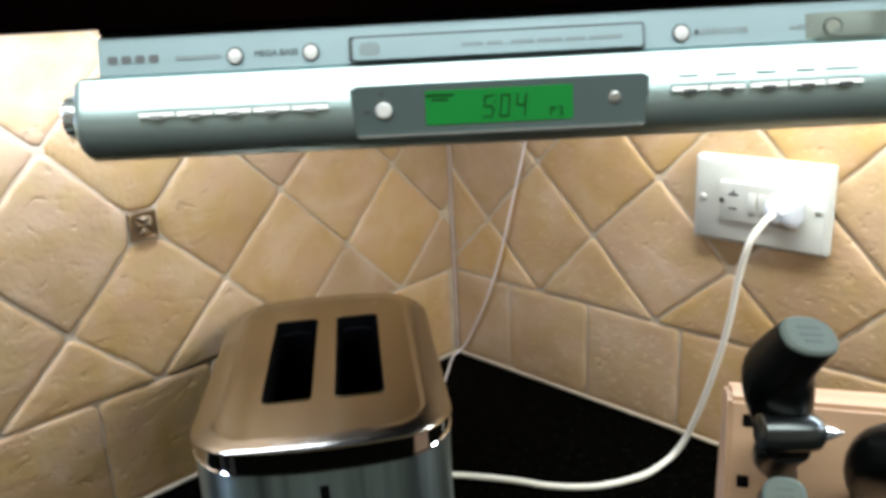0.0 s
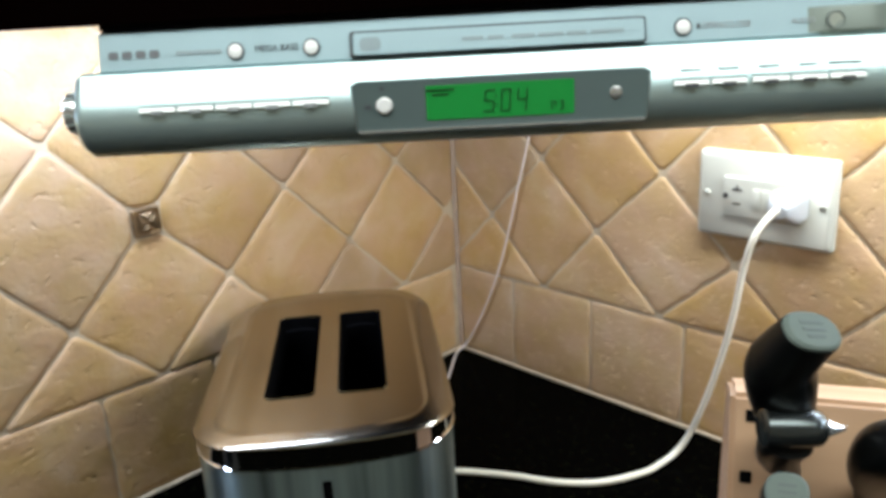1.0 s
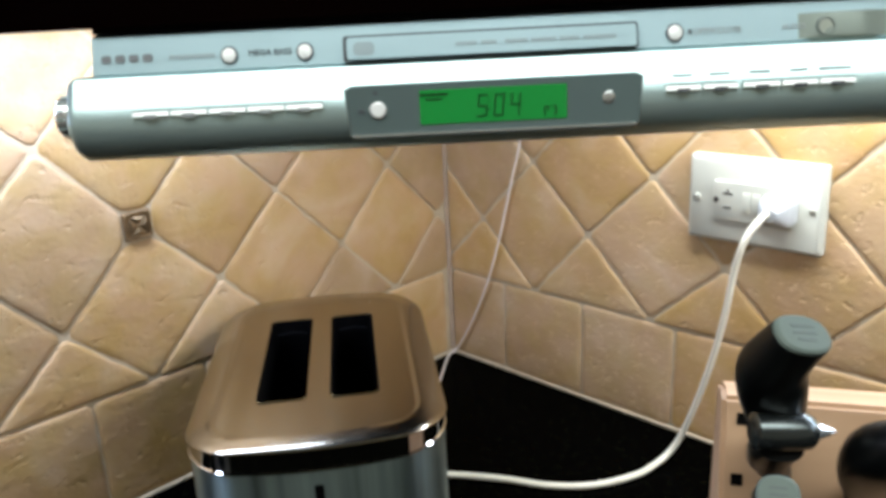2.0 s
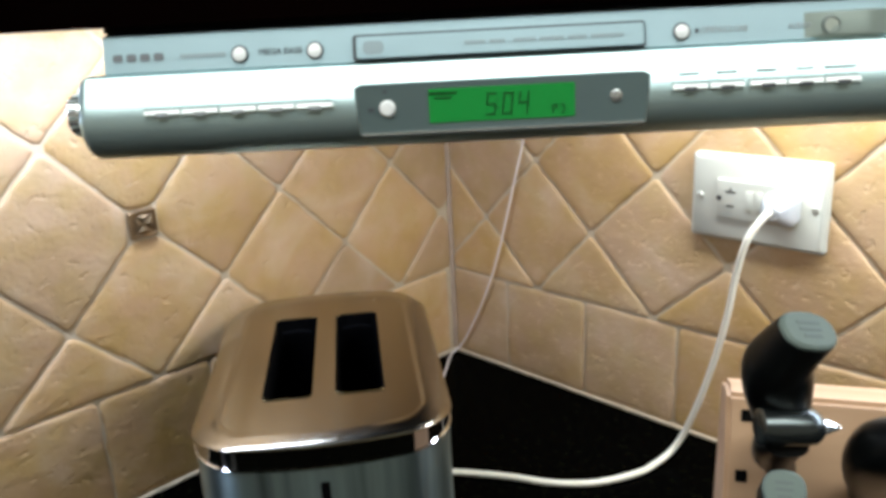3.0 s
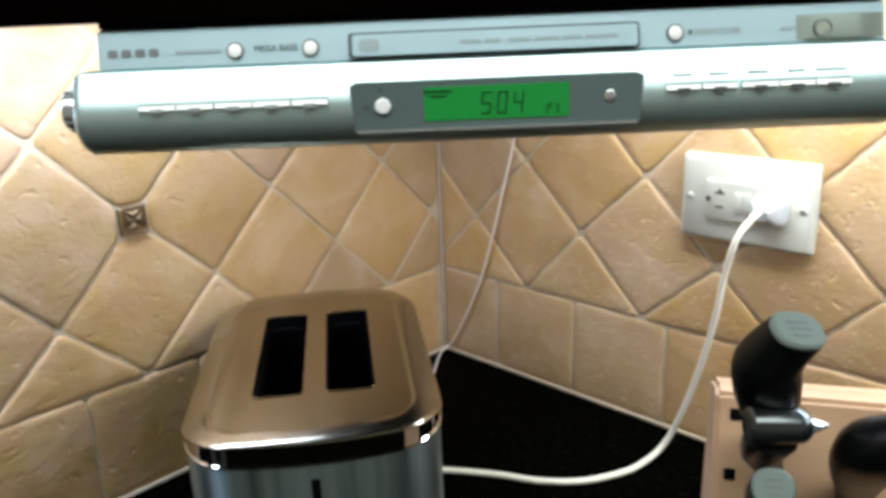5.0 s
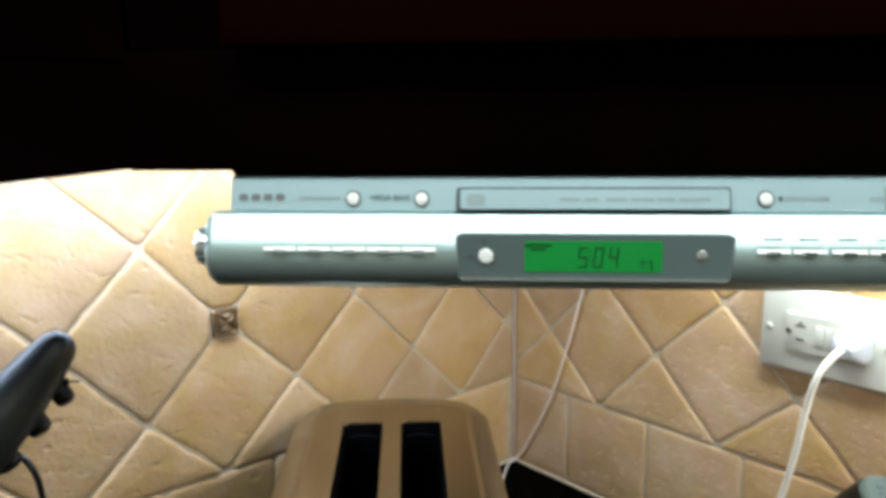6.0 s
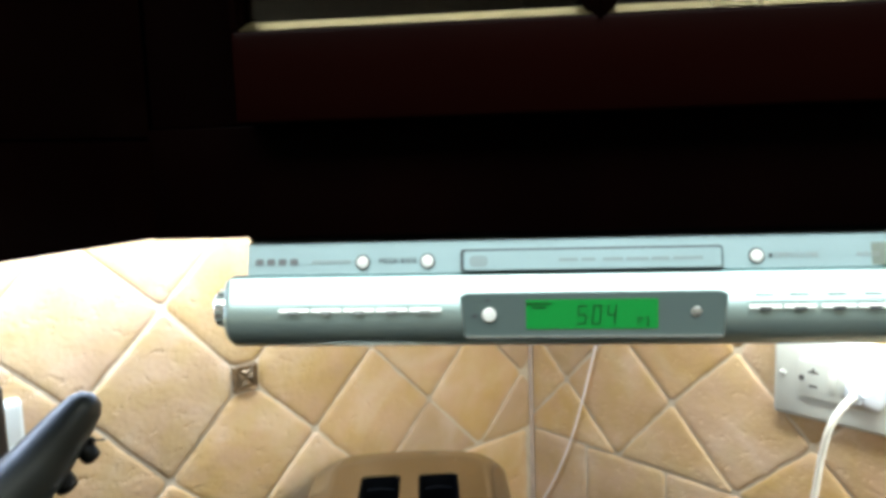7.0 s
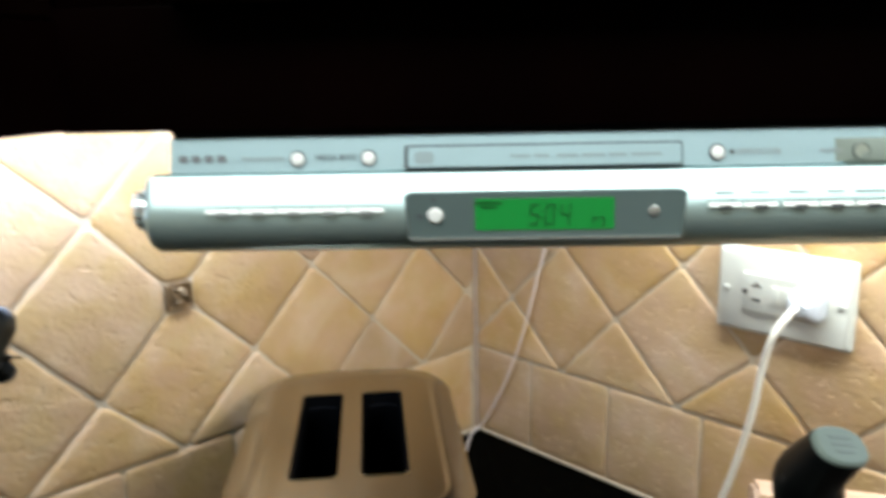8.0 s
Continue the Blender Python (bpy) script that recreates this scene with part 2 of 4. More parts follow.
def lathe(profile, lift, seg=24):
    """Turns (radius, depth) pairs about the depth axis."""
    rings = [[lift(r * math.cos(2 * math.pi * k / seg), r * math.sin(2 * math.pi * k / seg), d) for k in range(seg)] for r, d in profile]
    return loft(rings)


def tube(points, radius, seg=10, steps=8, flat=1.0):
    """A round cord through the points (Catmull-Rom)."""
    p = [Vector(q) for q in points]
    p = [2 * p[0] - p[1]] + p + [2 * p[-1] - p[-2]]
    path = []
    for a, b, c, d in zip(p, p[1:], p[2:], p[3:]):
        for k in range(steps):
            t = k / steps
            path.append(0.5 * (2 * b + (c - a) * t + (2 * a - 5 * b + 4 * c - d) * t * t + (3 * b - a - 3 * c + d) * t ** 3))
    path.append(p[-2])
    rings = []
    side = Vector((0.3, 0.5, 0.8))
    for k, q in enumerate(path):
        ahead = (path[min(k + 1, len(path) - 1)] - path[max(k - 1, 0)]).normalized()
        u = (side - side.dot(ahead) * ahead).normalized()
        v = ahead.cross(u)
        side = u
        rings.append([q + radius * (math.cos(2 * math.pi * j / seg) * u + flat * math.sin(2 * math.pi * j / seg) * v) for j in range(seg)])
    return loft(rings)


def swept(sections, seg=20, power=2.4):
    """A handle: sections of (centre, half width, half thickness, side axis), joined smoothly."""
    rings = []
    for k, (c, w, h, side) in enumerate(sections):
        ahead = (Vector(sections[min(k + 1, len(sections) - 1)][0]) - Vector(sections[max(k - 1, 0)][0])).normalized()
        u = Vector(side)
        u = (u - u.dot(ahead) * ahead).normalized()
        v = ahead.cross(u)
        ring = []
        for j in range(seg):
            a = 2 * math.pi * j / seg
            ca, sa = math.cos(a), math.sin(a)
            ring.append(Vector(c) + w * math.copysign(abs(ca) ** (2 / power), ca) * u + h * math.copysign(abs(sa) ** (2 / power), sa) * v)
        rings.append(ring)
    return loft(rings)


def lettering(name, text, size, m, mat, parent, label=""):
    cu = bpy.data.curves.new(name, "FONT")
    cu.body, cu.size, cu.extrude, cu.align_x, cu.align_y = text, size, 0.00012, "CENTER", "CENTER"
    tmp = new(name + "_curve", cu)
    bpy.context.view_layer.update()
    me = bpy.data.meshes.new_from_object(tmp.evaluated_get(bpy.context.evaluated_depsgraph_get()))
    bpy.data.objects.remove(tmp)
    me.materials.clear()
    me.materials.append(mat)
    ob = new(name, me)
    ob.parent = parent
    ob.matrix_basis = m
    return tagged(ob, label)


def setting(name, bm, mat, label, category):
    return tagged(mesh_object(name, bm, mat, smooth=False), label, category, kind="structure")


# ---- the room ----
ROW_TOP = 1.0190
PITCH = 0.1403
SPLASH_TOP = 1.42
FACE = 0.0016
wall_left = setting("wall_west", box(-0.12, -FACE, -ROOM, 0.12, 0, CEILING), GROUT, "wall behind the counter under tumbled stone tile", "wall")
wall_right = setting("wall_north", box(-FACE, ROOM, FACE, 0.12, 0, CEILING), GROUT, "wall behind the counter under tumbled stone tile", "wall")
setting("wall_south", box(0, ROOM, -ROOM - 0.1, -ROOM, 0, CEILING), PAINT, "plain painted kitchen wall behind the camera", "wall")
setting("wall_east", box(ROOM, ROOM + 0.1, -ROOM, 0, 0, CEILING), PAINT, "plain painted kitchen wall behind the camera", "wall")
setting("floor", box(-0.12, ROOM + 0.1, -ROOM - 0.1, 0.12, -0.05, -0.001), FLOOR, "brown tiled kitchen floor", "floor")
setting("ceiling", box(-0.12, ROOM + 0.1, -ROOM - 0.1, 0.12, CEILING + 0.001, CEILING + 0.1), PAINT, "plain painted kitchen ceiling", "ceiling")

# L-shaped counter on plain base units
counter = bmesh.new()
outline = [(0, 0), (2.4, 0), (2.4, -0.60), (0.66, -0.60), (0.60, -0.66), (0.60, -2.4), (0, -2.4)]
low = [counter.verts.new((x, y, COUNTER - 0.03)) for x, y in outline]
top = [counter.verts.new((x, y, COUNTER)) for x, y in outline]
counter.faces.new(low[::-1])
counter.faces.new(top)
for k in range(len(outline)):
    counter.faces.new((low[k], low[(k + 1) % 7], top[(k + 1) % 7], top[k]))
bmesh.ops.bevel(counter, geom=[e for e in counter.edges if all(v.co.z > COUNTER - 0.001 for v in e.verts)], offset=0.003, segments=2, affect="EDGES")
setting("countertop", counter, GRANITE, "polished black granite countertop with fine gold specks", "countertop")
setting("base_unit_west", box(0, 0.56, -2.4, -0.64, 0, COUNTER - 0.03), WOOD_DARK, "dark stained base unit under the counter", "cabinet")
setting("base_unit_north", box(0, 2.4, -0.56, 0, 0, COUNTER - 0.03), WOOD_DARK, "dark stained base unit under the counter", "cabinet")
setting("caulk_west", tube([(0.001, -0.002, COUNTER + 0.001), (0.001, -0.6, COUNTER + 0.001), (0.001, -1.2, COUNTER + 0.001)], 0.0017, 8, 2), GROUT, "pale sealant line where wall meets counter", "sealant")
setting("caulk_north", tube([(0.002, -0.001, COUNTER + 0.001), (0.6, -0.001, COUNTER + 0.001), (1.2, -0.001, COUNTER + 0.001)], 0.0017, 8, 2), GROUT, "pale sealant line where wall meets counter", "sealant")
setting("caulk_corner", tube([(0.0, 0.0, COUNTER), (0.0, 0.0, 1.2), (0.0, 0.0, SPLASH_TOP)], 0.0028, 10, 2), CAULK, "pale grout line in the corner of the walls", "sealant")

# ceiling lamp over the room
ceiling_lamp = thing("ceiling_lamp", pose(0.98, -1.07, CEILING - 0.05, 0, 0, 42), "white ceiling lamp with a glowing diffuser", "lamp")
part("housing", box(-1.35, 1.35, -0.39, 0.39, 0.02, 0.05, 0.005), PLUG_WHITE, ceiling_lamp)
part("diffuser", box(-1.32, 1.32, -0.36, 0.36, 0.0, 0.0195, 0.006), LAMP_WHITE, ceiling_lamp)

# ---- upper cabinets ----
CAB_TOP = 2.15
# Left cabinets' unseen tops, kept low to leave the radio's highlight unblocked.
LOW_TOP = 1.68
KINK = Vector((0.2922, -0.5367, 0))
TURN = 44.0
DIAG = 0.392


def straight_cabinet(name, m, width, label, doors=2, splay=0.0, top=CAB_TOP):
    """Local x along the wall, y towards the wall, z up from its lower edge; the doors' faces are at y = 0.
    splay: the light rail runs out from the face at that angle."""
    cab = thing(name, m, label, "cabinet", "upper cabinets")
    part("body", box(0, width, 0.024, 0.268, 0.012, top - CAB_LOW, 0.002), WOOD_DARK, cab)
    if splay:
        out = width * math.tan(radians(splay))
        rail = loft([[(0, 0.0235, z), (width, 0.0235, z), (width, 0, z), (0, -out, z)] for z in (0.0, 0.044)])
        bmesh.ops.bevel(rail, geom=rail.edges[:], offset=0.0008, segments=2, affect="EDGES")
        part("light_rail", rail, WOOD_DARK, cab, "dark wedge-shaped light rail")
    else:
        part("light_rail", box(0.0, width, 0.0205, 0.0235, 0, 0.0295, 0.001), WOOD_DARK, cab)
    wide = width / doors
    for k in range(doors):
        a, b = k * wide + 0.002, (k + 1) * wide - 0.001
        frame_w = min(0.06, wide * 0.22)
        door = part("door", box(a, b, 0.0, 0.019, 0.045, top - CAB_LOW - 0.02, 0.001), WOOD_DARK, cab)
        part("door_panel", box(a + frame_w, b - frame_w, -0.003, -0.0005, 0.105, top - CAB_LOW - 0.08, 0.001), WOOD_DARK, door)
    return cab


straight_cabinet("narrow_wall_cabinet", pose(KINK.x, KINK.y - 0.114, CAB_LOW, 0, 0, 90), 0.114, "narrow dark espresso wall cabinet with a splayed light rail", 1, 24.0, LOW_TOP)
straight_cabinet("wall_cabinet", pose(KINK.x, KINK.y - 0.115 - 0.600, CAB_LOW, 0, 0, 90), 0.600, "low dark espresso wall cabinet beside a narrow cabinet", top=LOW_TOP)
END = KINK + DIAG * Vector((math.cos(radians(TURN)), math.sin(radians(TURN)), 0))
straight_cabinet("wall_cabinet", pose(END.x + 0.001, END.y, CAB_LOW, 0, 0, 0), 0.9, "dark espresso wall cabinet beside the corner cabinet")

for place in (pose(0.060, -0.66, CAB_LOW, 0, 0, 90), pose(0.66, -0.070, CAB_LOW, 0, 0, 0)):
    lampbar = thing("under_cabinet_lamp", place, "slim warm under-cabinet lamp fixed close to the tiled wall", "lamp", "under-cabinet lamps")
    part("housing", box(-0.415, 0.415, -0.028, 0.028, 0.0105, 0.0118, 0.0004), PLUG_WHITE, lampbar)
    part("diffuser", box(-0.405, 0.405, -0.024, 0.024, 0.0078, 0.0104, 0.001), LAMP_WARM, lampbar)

corner = thing("corner_cabinet", pose(KINK.x, KINK.y, CAB_LOW, 0, 0, TURN), "dark reddish corner cabinet with a glazed door", "cabinet", "upper cabinets")
into = Matrix.Rotation(radians(-TURN), 4, "Z")
inner_pts = [into @ (Vector(p) - KINK) for p in ((0.004, KINK.y, 0), (0.004, -0.004, 0), (END.x, -0.004, 0))]
plan = [(0.0, 0.004), (DIAG, 0.004)] + [(p.x, p.y) for p in reversed(inner_pts)]


def prism(pts, z0, z1):
    return loft([[(x, y, z0) for x, y in pts], [(x, y, z1) for x, y in pts]])


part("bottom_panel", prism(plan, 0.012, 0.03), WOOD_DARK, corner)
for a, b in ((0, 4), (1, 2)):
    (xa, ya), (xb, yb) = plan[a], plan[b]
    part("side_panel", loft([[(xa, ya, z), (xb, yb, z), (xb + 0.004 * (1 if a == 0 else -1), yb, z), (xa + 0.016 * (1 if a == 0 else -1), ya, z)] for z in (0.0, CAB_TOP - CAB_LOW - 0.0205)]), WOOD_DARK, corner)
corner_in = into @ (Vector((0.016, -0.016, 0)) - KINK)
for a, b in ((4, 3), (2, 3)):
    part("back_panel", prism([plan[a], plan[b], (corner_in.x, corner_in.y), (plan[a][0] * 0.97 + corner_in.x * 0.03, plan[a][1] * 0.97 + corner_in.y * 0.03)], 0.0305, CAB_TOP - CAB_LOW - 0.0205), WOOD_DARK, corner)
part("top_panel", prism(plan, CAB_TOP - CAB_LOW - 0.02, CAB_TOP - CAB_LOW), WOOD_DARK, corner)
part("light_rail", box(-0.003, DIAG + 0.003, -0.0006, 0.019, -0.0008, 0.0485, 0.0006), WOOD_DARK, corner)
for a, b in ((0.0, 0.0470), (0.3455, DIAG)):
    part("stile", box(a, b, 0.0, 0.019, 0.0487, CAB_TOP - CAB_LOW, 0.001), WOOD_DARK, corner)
door = part("door", box(0.0455, 0.345, -0.018, -0.001, 0.0490, 0.0868, 0.002), WOOD_LIT, corner, "lower door rail, its red light put in the colour")
H = CAB_TOP - CAB_LOW
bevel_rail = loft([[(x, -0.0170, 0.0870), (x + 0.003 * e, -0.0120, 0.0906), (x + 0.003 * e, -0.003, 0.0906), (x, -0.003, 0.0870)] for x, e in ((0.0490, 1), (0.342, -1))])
part("bevel", bevel_rail, BEVEL_SHINE, door, "thin door bevel, highlight put in as bright metal")
for a, b in ((0.0455, 0.0485), (0.3425, 0.345)):
    part("door_stile", box(a, b, -0.018, -0.001, 0.0870, H - 0.06, 0.001), WOOD_DARK, door)
part("top_rail", box(0.0475, 0.345, -0.018, -0.001, H - 0.0595, H - 0.02, 0.002), WOOD_DARK, door)
part("mullion", loft([[(0.196 - w, -0.016, z), (0.196, -0.020, z), (0.196 + w, -0.016, z), (0.196 + w, -0.004, z), (0.196 - w, -0.004, z)] for w, z in ((0.002, 0.0853), (0.0055, 0.0890), (0.0075, 0.0935), (0.0080, 0.102), (0.0080, H - 0.06))]), WOOD_DARK, door)
for a, b in ((0.0525, 0.1955), (0.1965, 0.339)):
    part("pane", box(a, b, -0.009, -0.006, 0.0908, H - 0.06), GLASS, door, "dark glass pane")

# ---- radio under the corner cabinet ----
RZ = 1.2705
radio = thing("under_cabinet_radio", pose(0.4184, -0.4148, 1.2694, 0, 0, TURN) @ Matrix.Scale(1.057, 4), "silver under-cabinet disc radio with a green clock display", "radio")
U0, U1 = -0.1279, 0.1567


def zz(world_z):
    return world_z - RZ


def front(u, v, d):
    """Radio front: u along it, v up, d outwards."""
    return (u, -d, v)


# upper box with the flat control strip
part("upper_body", loft([[(x, -0.001, zz(1.3018)), (x, 0.0025, zz(1.3145)), (x, 0.008, zz(1.3158)), (x, 0.17, zz(1.3158)), (x, 0.17, zz(1.296)), (x, 0.004, zz(1.298))] for x in (U0, U0 + 0.002, U1 - 0.002, U1)]), SILVER_FLAT, radio, "pale silver upper control strip")
# Black block filling the space between radio and cabinet.
part("top_block", box(U0, U1, 0.0042, 0.165, zz(1.31585), zz(1.3290), 0.0004), BLACK, radio, "black block between the radio and the cabinet")
# rounded lower body
prof = [(-0.003, 1.3012), (0.0022, 1.3011), (0.0034, 1.3006), (0.0062, 1.2954), (0.0084, 1.2910), (0.0094, 1.2884), (0.0100, 1.2858), (0.0099, 1.2830), (0.0090, 1.2796), (0.0072, 1.2760), (0.0044, 1.2731), (0.0006, 1.2709)]
prof += [(-0.008, 1.2699), (-0.17, 1.2703), (-0.17, 1.2955), (-0.004, 1.2975)]
L0, L1 = -0.1373, 0.1625


def across(x, shrink):
    return [(x, -n * shrink if n > 0 else -n, zz(1.2861 + (z - 1.2861) * shrink)) for n, z in prof]


part("lower_body", loft([across(L0, 0.80), across(L0 + 0.0008, 0.92), across(L0 + 0.0025, 1.0), across(L0 + 0.0040, 1.0), across(L0 + 0.0060, 1.0), across(L1 - 0.0060, 1.0), across(L1 - 0.0040, 1.0), across(L1 - 0.0025, 1.0), across(L1 - 0.0008, 0.92), across(L1, 0.80)]), SILVER, radio, "rounded brushed-silver lower body")
side_l = lambda u, v, d: (L0 - d + 0.002, u - 0.001, zz(1.2875) + v)
knob = part("volume_knob", lathe([(0.0076, 0.0), (0.0076, 0.0052), (0.0068, 0.0062)], side_l, 28), SILVER_EDGE, radio, "small silver volume wheel")
for k in range(14):
    a = 2 * math.pi * k / 14
    part("ridge", box(L0 - 0.0032, L0 - 0.0005, -0.0008 + 0.0075 * math.cos(a) - 0.0004, -0.0008 + 0.0075 * math.cos(a) + 0.0002, zz(1.2875) + 0.0075 * math.sin(a) - 0.0004, zz(1.2875) + 0.0075 * math.sin(a) + 0.0004), SILVER, knob)
# disc tray
part("tray_gap", slab(rrect(0.1047, 0.0090, 0.0012), lambda u, v, d: front(u + 0.0158, v + zz(1.3066), d + (v + zz(1.3066) - zz(1.3082)) * -0.27), 0.0003, 0.00135), INK, radio)
part("disc_tray", slab(rrect(0.1028, 0.0074, 0.0010), lambda u, v, d: front(u + 0.0161, v + zz(1.3068), d + (v + zz(1.3068) - zz(1.3082)) * -0.27), 0.0005, 0.0030, 0.0005), SILVER_FLAT, radio, "pale silver disc tray door")


def strip(u, v, d):
    """On the slanted control strip, v in world height."""
    return front(u, zz(v), d + 0.001 - (v - 1.3018) * 0.275)


for u, r in ((-0.0779, 0.0025), (-0.0505, 0.0025), (0.0814, 0.0025)):
    b = part("button_ring", lathe([(r + 0.0006, 0.0), (r + 0.0006, 0.0007), (r + 0.0001, 0.0009)], lambda a, c, d: strip(u + a, 1.3066 + c, d), 24), INK, radio)
    part("button", lathe([(r, 0.0), (r, 0.0010), (r * 0.8, 0.0014), (r * 0.3, 0.0016)], lambda a, c, d: strip(u + a, 1.3066 + c, d), 24), BUTTON, radio, "round white push button")
stations = [(0.1250 + 0.0013 * k, math.sin(math.pi * min(k / 8, 1, (24 - k) / 8) / 2) ** 2) for k in range(25)]
part("jack_housing", loft([[strip(u, 1.3112, -0.0008), strip(u, 1.3108, 0.0016 * f), strip(u, 1.3034, 0.0027 * f), strip(u, 1.3028, 0.0026 * f), strip(u, 1.3023, 0.0022 * f), strip(u, 1.3026 - 0.0026 * f, -0.0004 * f), strip(u, 1.3020 - 0.0026 * f, -0.0014)] for u, f in stations]), JACK_HOUSING, radio, "dull silver bulge round the audio socket")
jack = part("jack_ring", lathe([(0.0033, 0.0), (0.0033, 0.0026), (0.0027, 0.0027), (0.0024, 0.0016)], lambda a, c, d: strip(0.1338 + a, 1.3064 + c, d), 24), JACK_RING, radio, "audio input socket")
part("jack_hole", lathe([(0.0025, 0.0), (0.0025, 0.0023)], lambda a, c, d: strip(0.1338 + a, 1.3064 + c, d), 16), JACK, jack)



def print_on_strip(name, text, u, v, size, mat):
    lettering(name, text, size, Matrix.Translation(strip(u, v, 0.00025)) @ pose(0, 0, 0, 90 - 15.4, 0, 0), mat, radio)


def bar_on_strip(u0, u1, v, h, mat, lift=0.0004):
    part("print_bar", slab([(u0, v - h / 2), (u1, v - h / 2), (u1, v + h / 2), (u0, v + h / 2)], strip, 0.0, lift), mat, radio)


for k in range(4):
    a = -0.1245 + k * 0.005
    part("maker_mark", slab(rrect(0.0036, 0.0027, 0.0009), lambda u, v, d: strip(u + a + 0.0019, 1.3071 + v, d), 0.0, 0.0004), INK_LOGO, radio)
bar_on_strip(-0.0997, -0.0831, 1.3069, 0.0013, INK_FAINT)
print_on_strip("lettering", "MEGA BASS", -0.0631, 1.3069, 0.0031, INK)
print_on_strip("lettering", "OPEN/CLOSE", 0.0965, 1.3066, 0.0029, INK_PALE)
print_on_strip("lettering", "AUDIO IN", 0.1250, 1.3065, 0.0026, INK_PALE)
bar_on_strip(0.0862, 0.0874, 1.3066, 0.0016, INK)
for u0, u1 in ((0.0035, 0.0110), (0.0125, 0.0180), (0.0210, 0.0290), (0.0302, 0.0390), (0.0402, 0.0470), (0.0485, 0.0600)):
    part("print_bar", slab([(u0, -0.0006), (u1, -0.0006), (u1, 0.0006), (u0, 0.0006)], lambda u, v, d: strip(u, 1.3068 + v, d), 0.0, 0.0040), INK_FAINT, radio)
part("disc_mark", slab(rrect(0.0075, 0.0045, 0.0018), lambda u, v, d: strip(u - 0.0290, 1.3067 + v, d), 0.0, 0.0040), INK_FAINT, radio)

# display
DN = 0.0106
plate = part("display_panel", slab([(-0.0365, zz(1.2932)), (-0.0345, zz(1.2943)), (0.0665, zz(1.2943)), (0.0685, zz(1.2932)), (0.0675, zz(1.2768)), (0.0655, zz(1.2755)), (-0.0335, zz(1.2755)), (-0.0355, zz(1.2768))], front, -0.004, DN, 0.0008), DISPLAY_GREY, radio, "grey display panel")
part("trim_line", slab([(-0.0345, zz(1.2764)), (0.0662, zz(1.2764)), (0.0662, zz(1.2772)), (-0.0345, zz(1.2772))], front, DN - 0.001, DN + 0.0005), SILVER_EDGE, plate)
lcd = part("screen", slab(rrect(0.0518, 0.0120, 0.0006), lambda u, v, d: front(u + 0.0158, v + zz(1.2859), d), DN - 0.001, DN + 0.0003), LCD, plate, "lit green liquid crystal screen")
SEGMENTS = {"5": "afgcd", "0": "abcdef", "4": "fgbc"}
DIGIT_W, DIGIT_H, STROKE = 0.0037, 0.0080, 0.00075


def digit(ch, u, z):
    """A seven-segment figure, lower left corner at u, z."""
    w, h, t = DIGIT_W, DIGIT_H, STROKE
    cells = {"a": (0, w, h - t, h), "g": (0, w, h / 2 - t / 2, h / 2 + t / 2), "d": (0, w, 0, t), "f": (0, t, h / 2, h), "e": (0, t, 0, h / 2), "b": (w - t, w, h / 2, h), "c": (w - t, w, 0, h / 2)}
    for s in SEGMENTS[ch]:
        x0, x1, y0, y1 = cells[s]
        part("segment", slab([(u + x + 0.1 * y, zz(z) + y) for x, y in ((x0 + 0.0001, y0 + 0.0001), (x1 - 0.0001, y0 + 0.0001), (x1 - 0.0001, y1 - 0.0001), (x0 + 0.0001, y1 - 0.0001))], front, DN, DN + 0.0005), LCD_DARK, lcd)


for ch, u in (("5", 0.0098), ("0", 0.0156), ("4", 0.0213)):
    digit(ch, u, 1.2816)
for z in (1.2842, 1.2872):
    part("segment", slab([(0.0141, zz(z) - 0.0003), (0.0147, zz(z) - 0.0003), (0.0147, zz(z) + 0.0003), (0.0141, zz(z) + 0.0003)], front, DN, DN + 0.0005), LCD_DARK, lcd)
for u, w, z, h in ((-0.0050, 0.0100, 1.2902, 0.0008), (-0.0050, 0.0060, 1.2886, 0.0007), (0.0339, 0.0005, 1.2829, 0.0030), (0.0348, 0.0013, 1.2842, 0.0005), (0.0352, 0.0005, 1.2836, 0.0014), (0.0378, 0.0005, 1.2829, 0.0030), (0.0372, 0.0011, 1.2842, 0.0005), (0.0372, 0.0011, 1.2816, 0.0005)):
    part("segment", slab([(u - w / 2, zz(z) - h / 2), (u + w / 2, zz(z) - h / 2), (u + w / 2, zz(z) + h / 2), (u - w / 2, zz(z) + h / 2)], front, DN, DN + 0.0005), LCD_DARK, lcd)
part("button", lathe([(0.0029, DN - 0.001), (0.0029, DN + 0.0008), (0.0022, DN + 0.0014)], lambda a, c, d: front(a - 0.0248, c + zz(1.2858), d), 24), BUTTON, plate, "round white display button")
part("sensor", lathe([(0.0022, DN - 0.001), (0.0022, DN + 0.0005), (0.0014, DN + 0.0009)], lambda a, c, d: front(a + 0.0562, c + zz(1.2864), d), 20), SILVER_EDGE, plate, "small sensor lens")
part("print_bar", box(-0.0318, -0.0296, -DN - 0.0004, -DN + 0.001, zz(1.2848), zz(1.2862)), INK, plate)
part("print_bar", box(-0.0262, -0.0246, -DN - 0.0004, -DN + 0.001, zz(1.2912), zz(1.2922)), INK, plate)


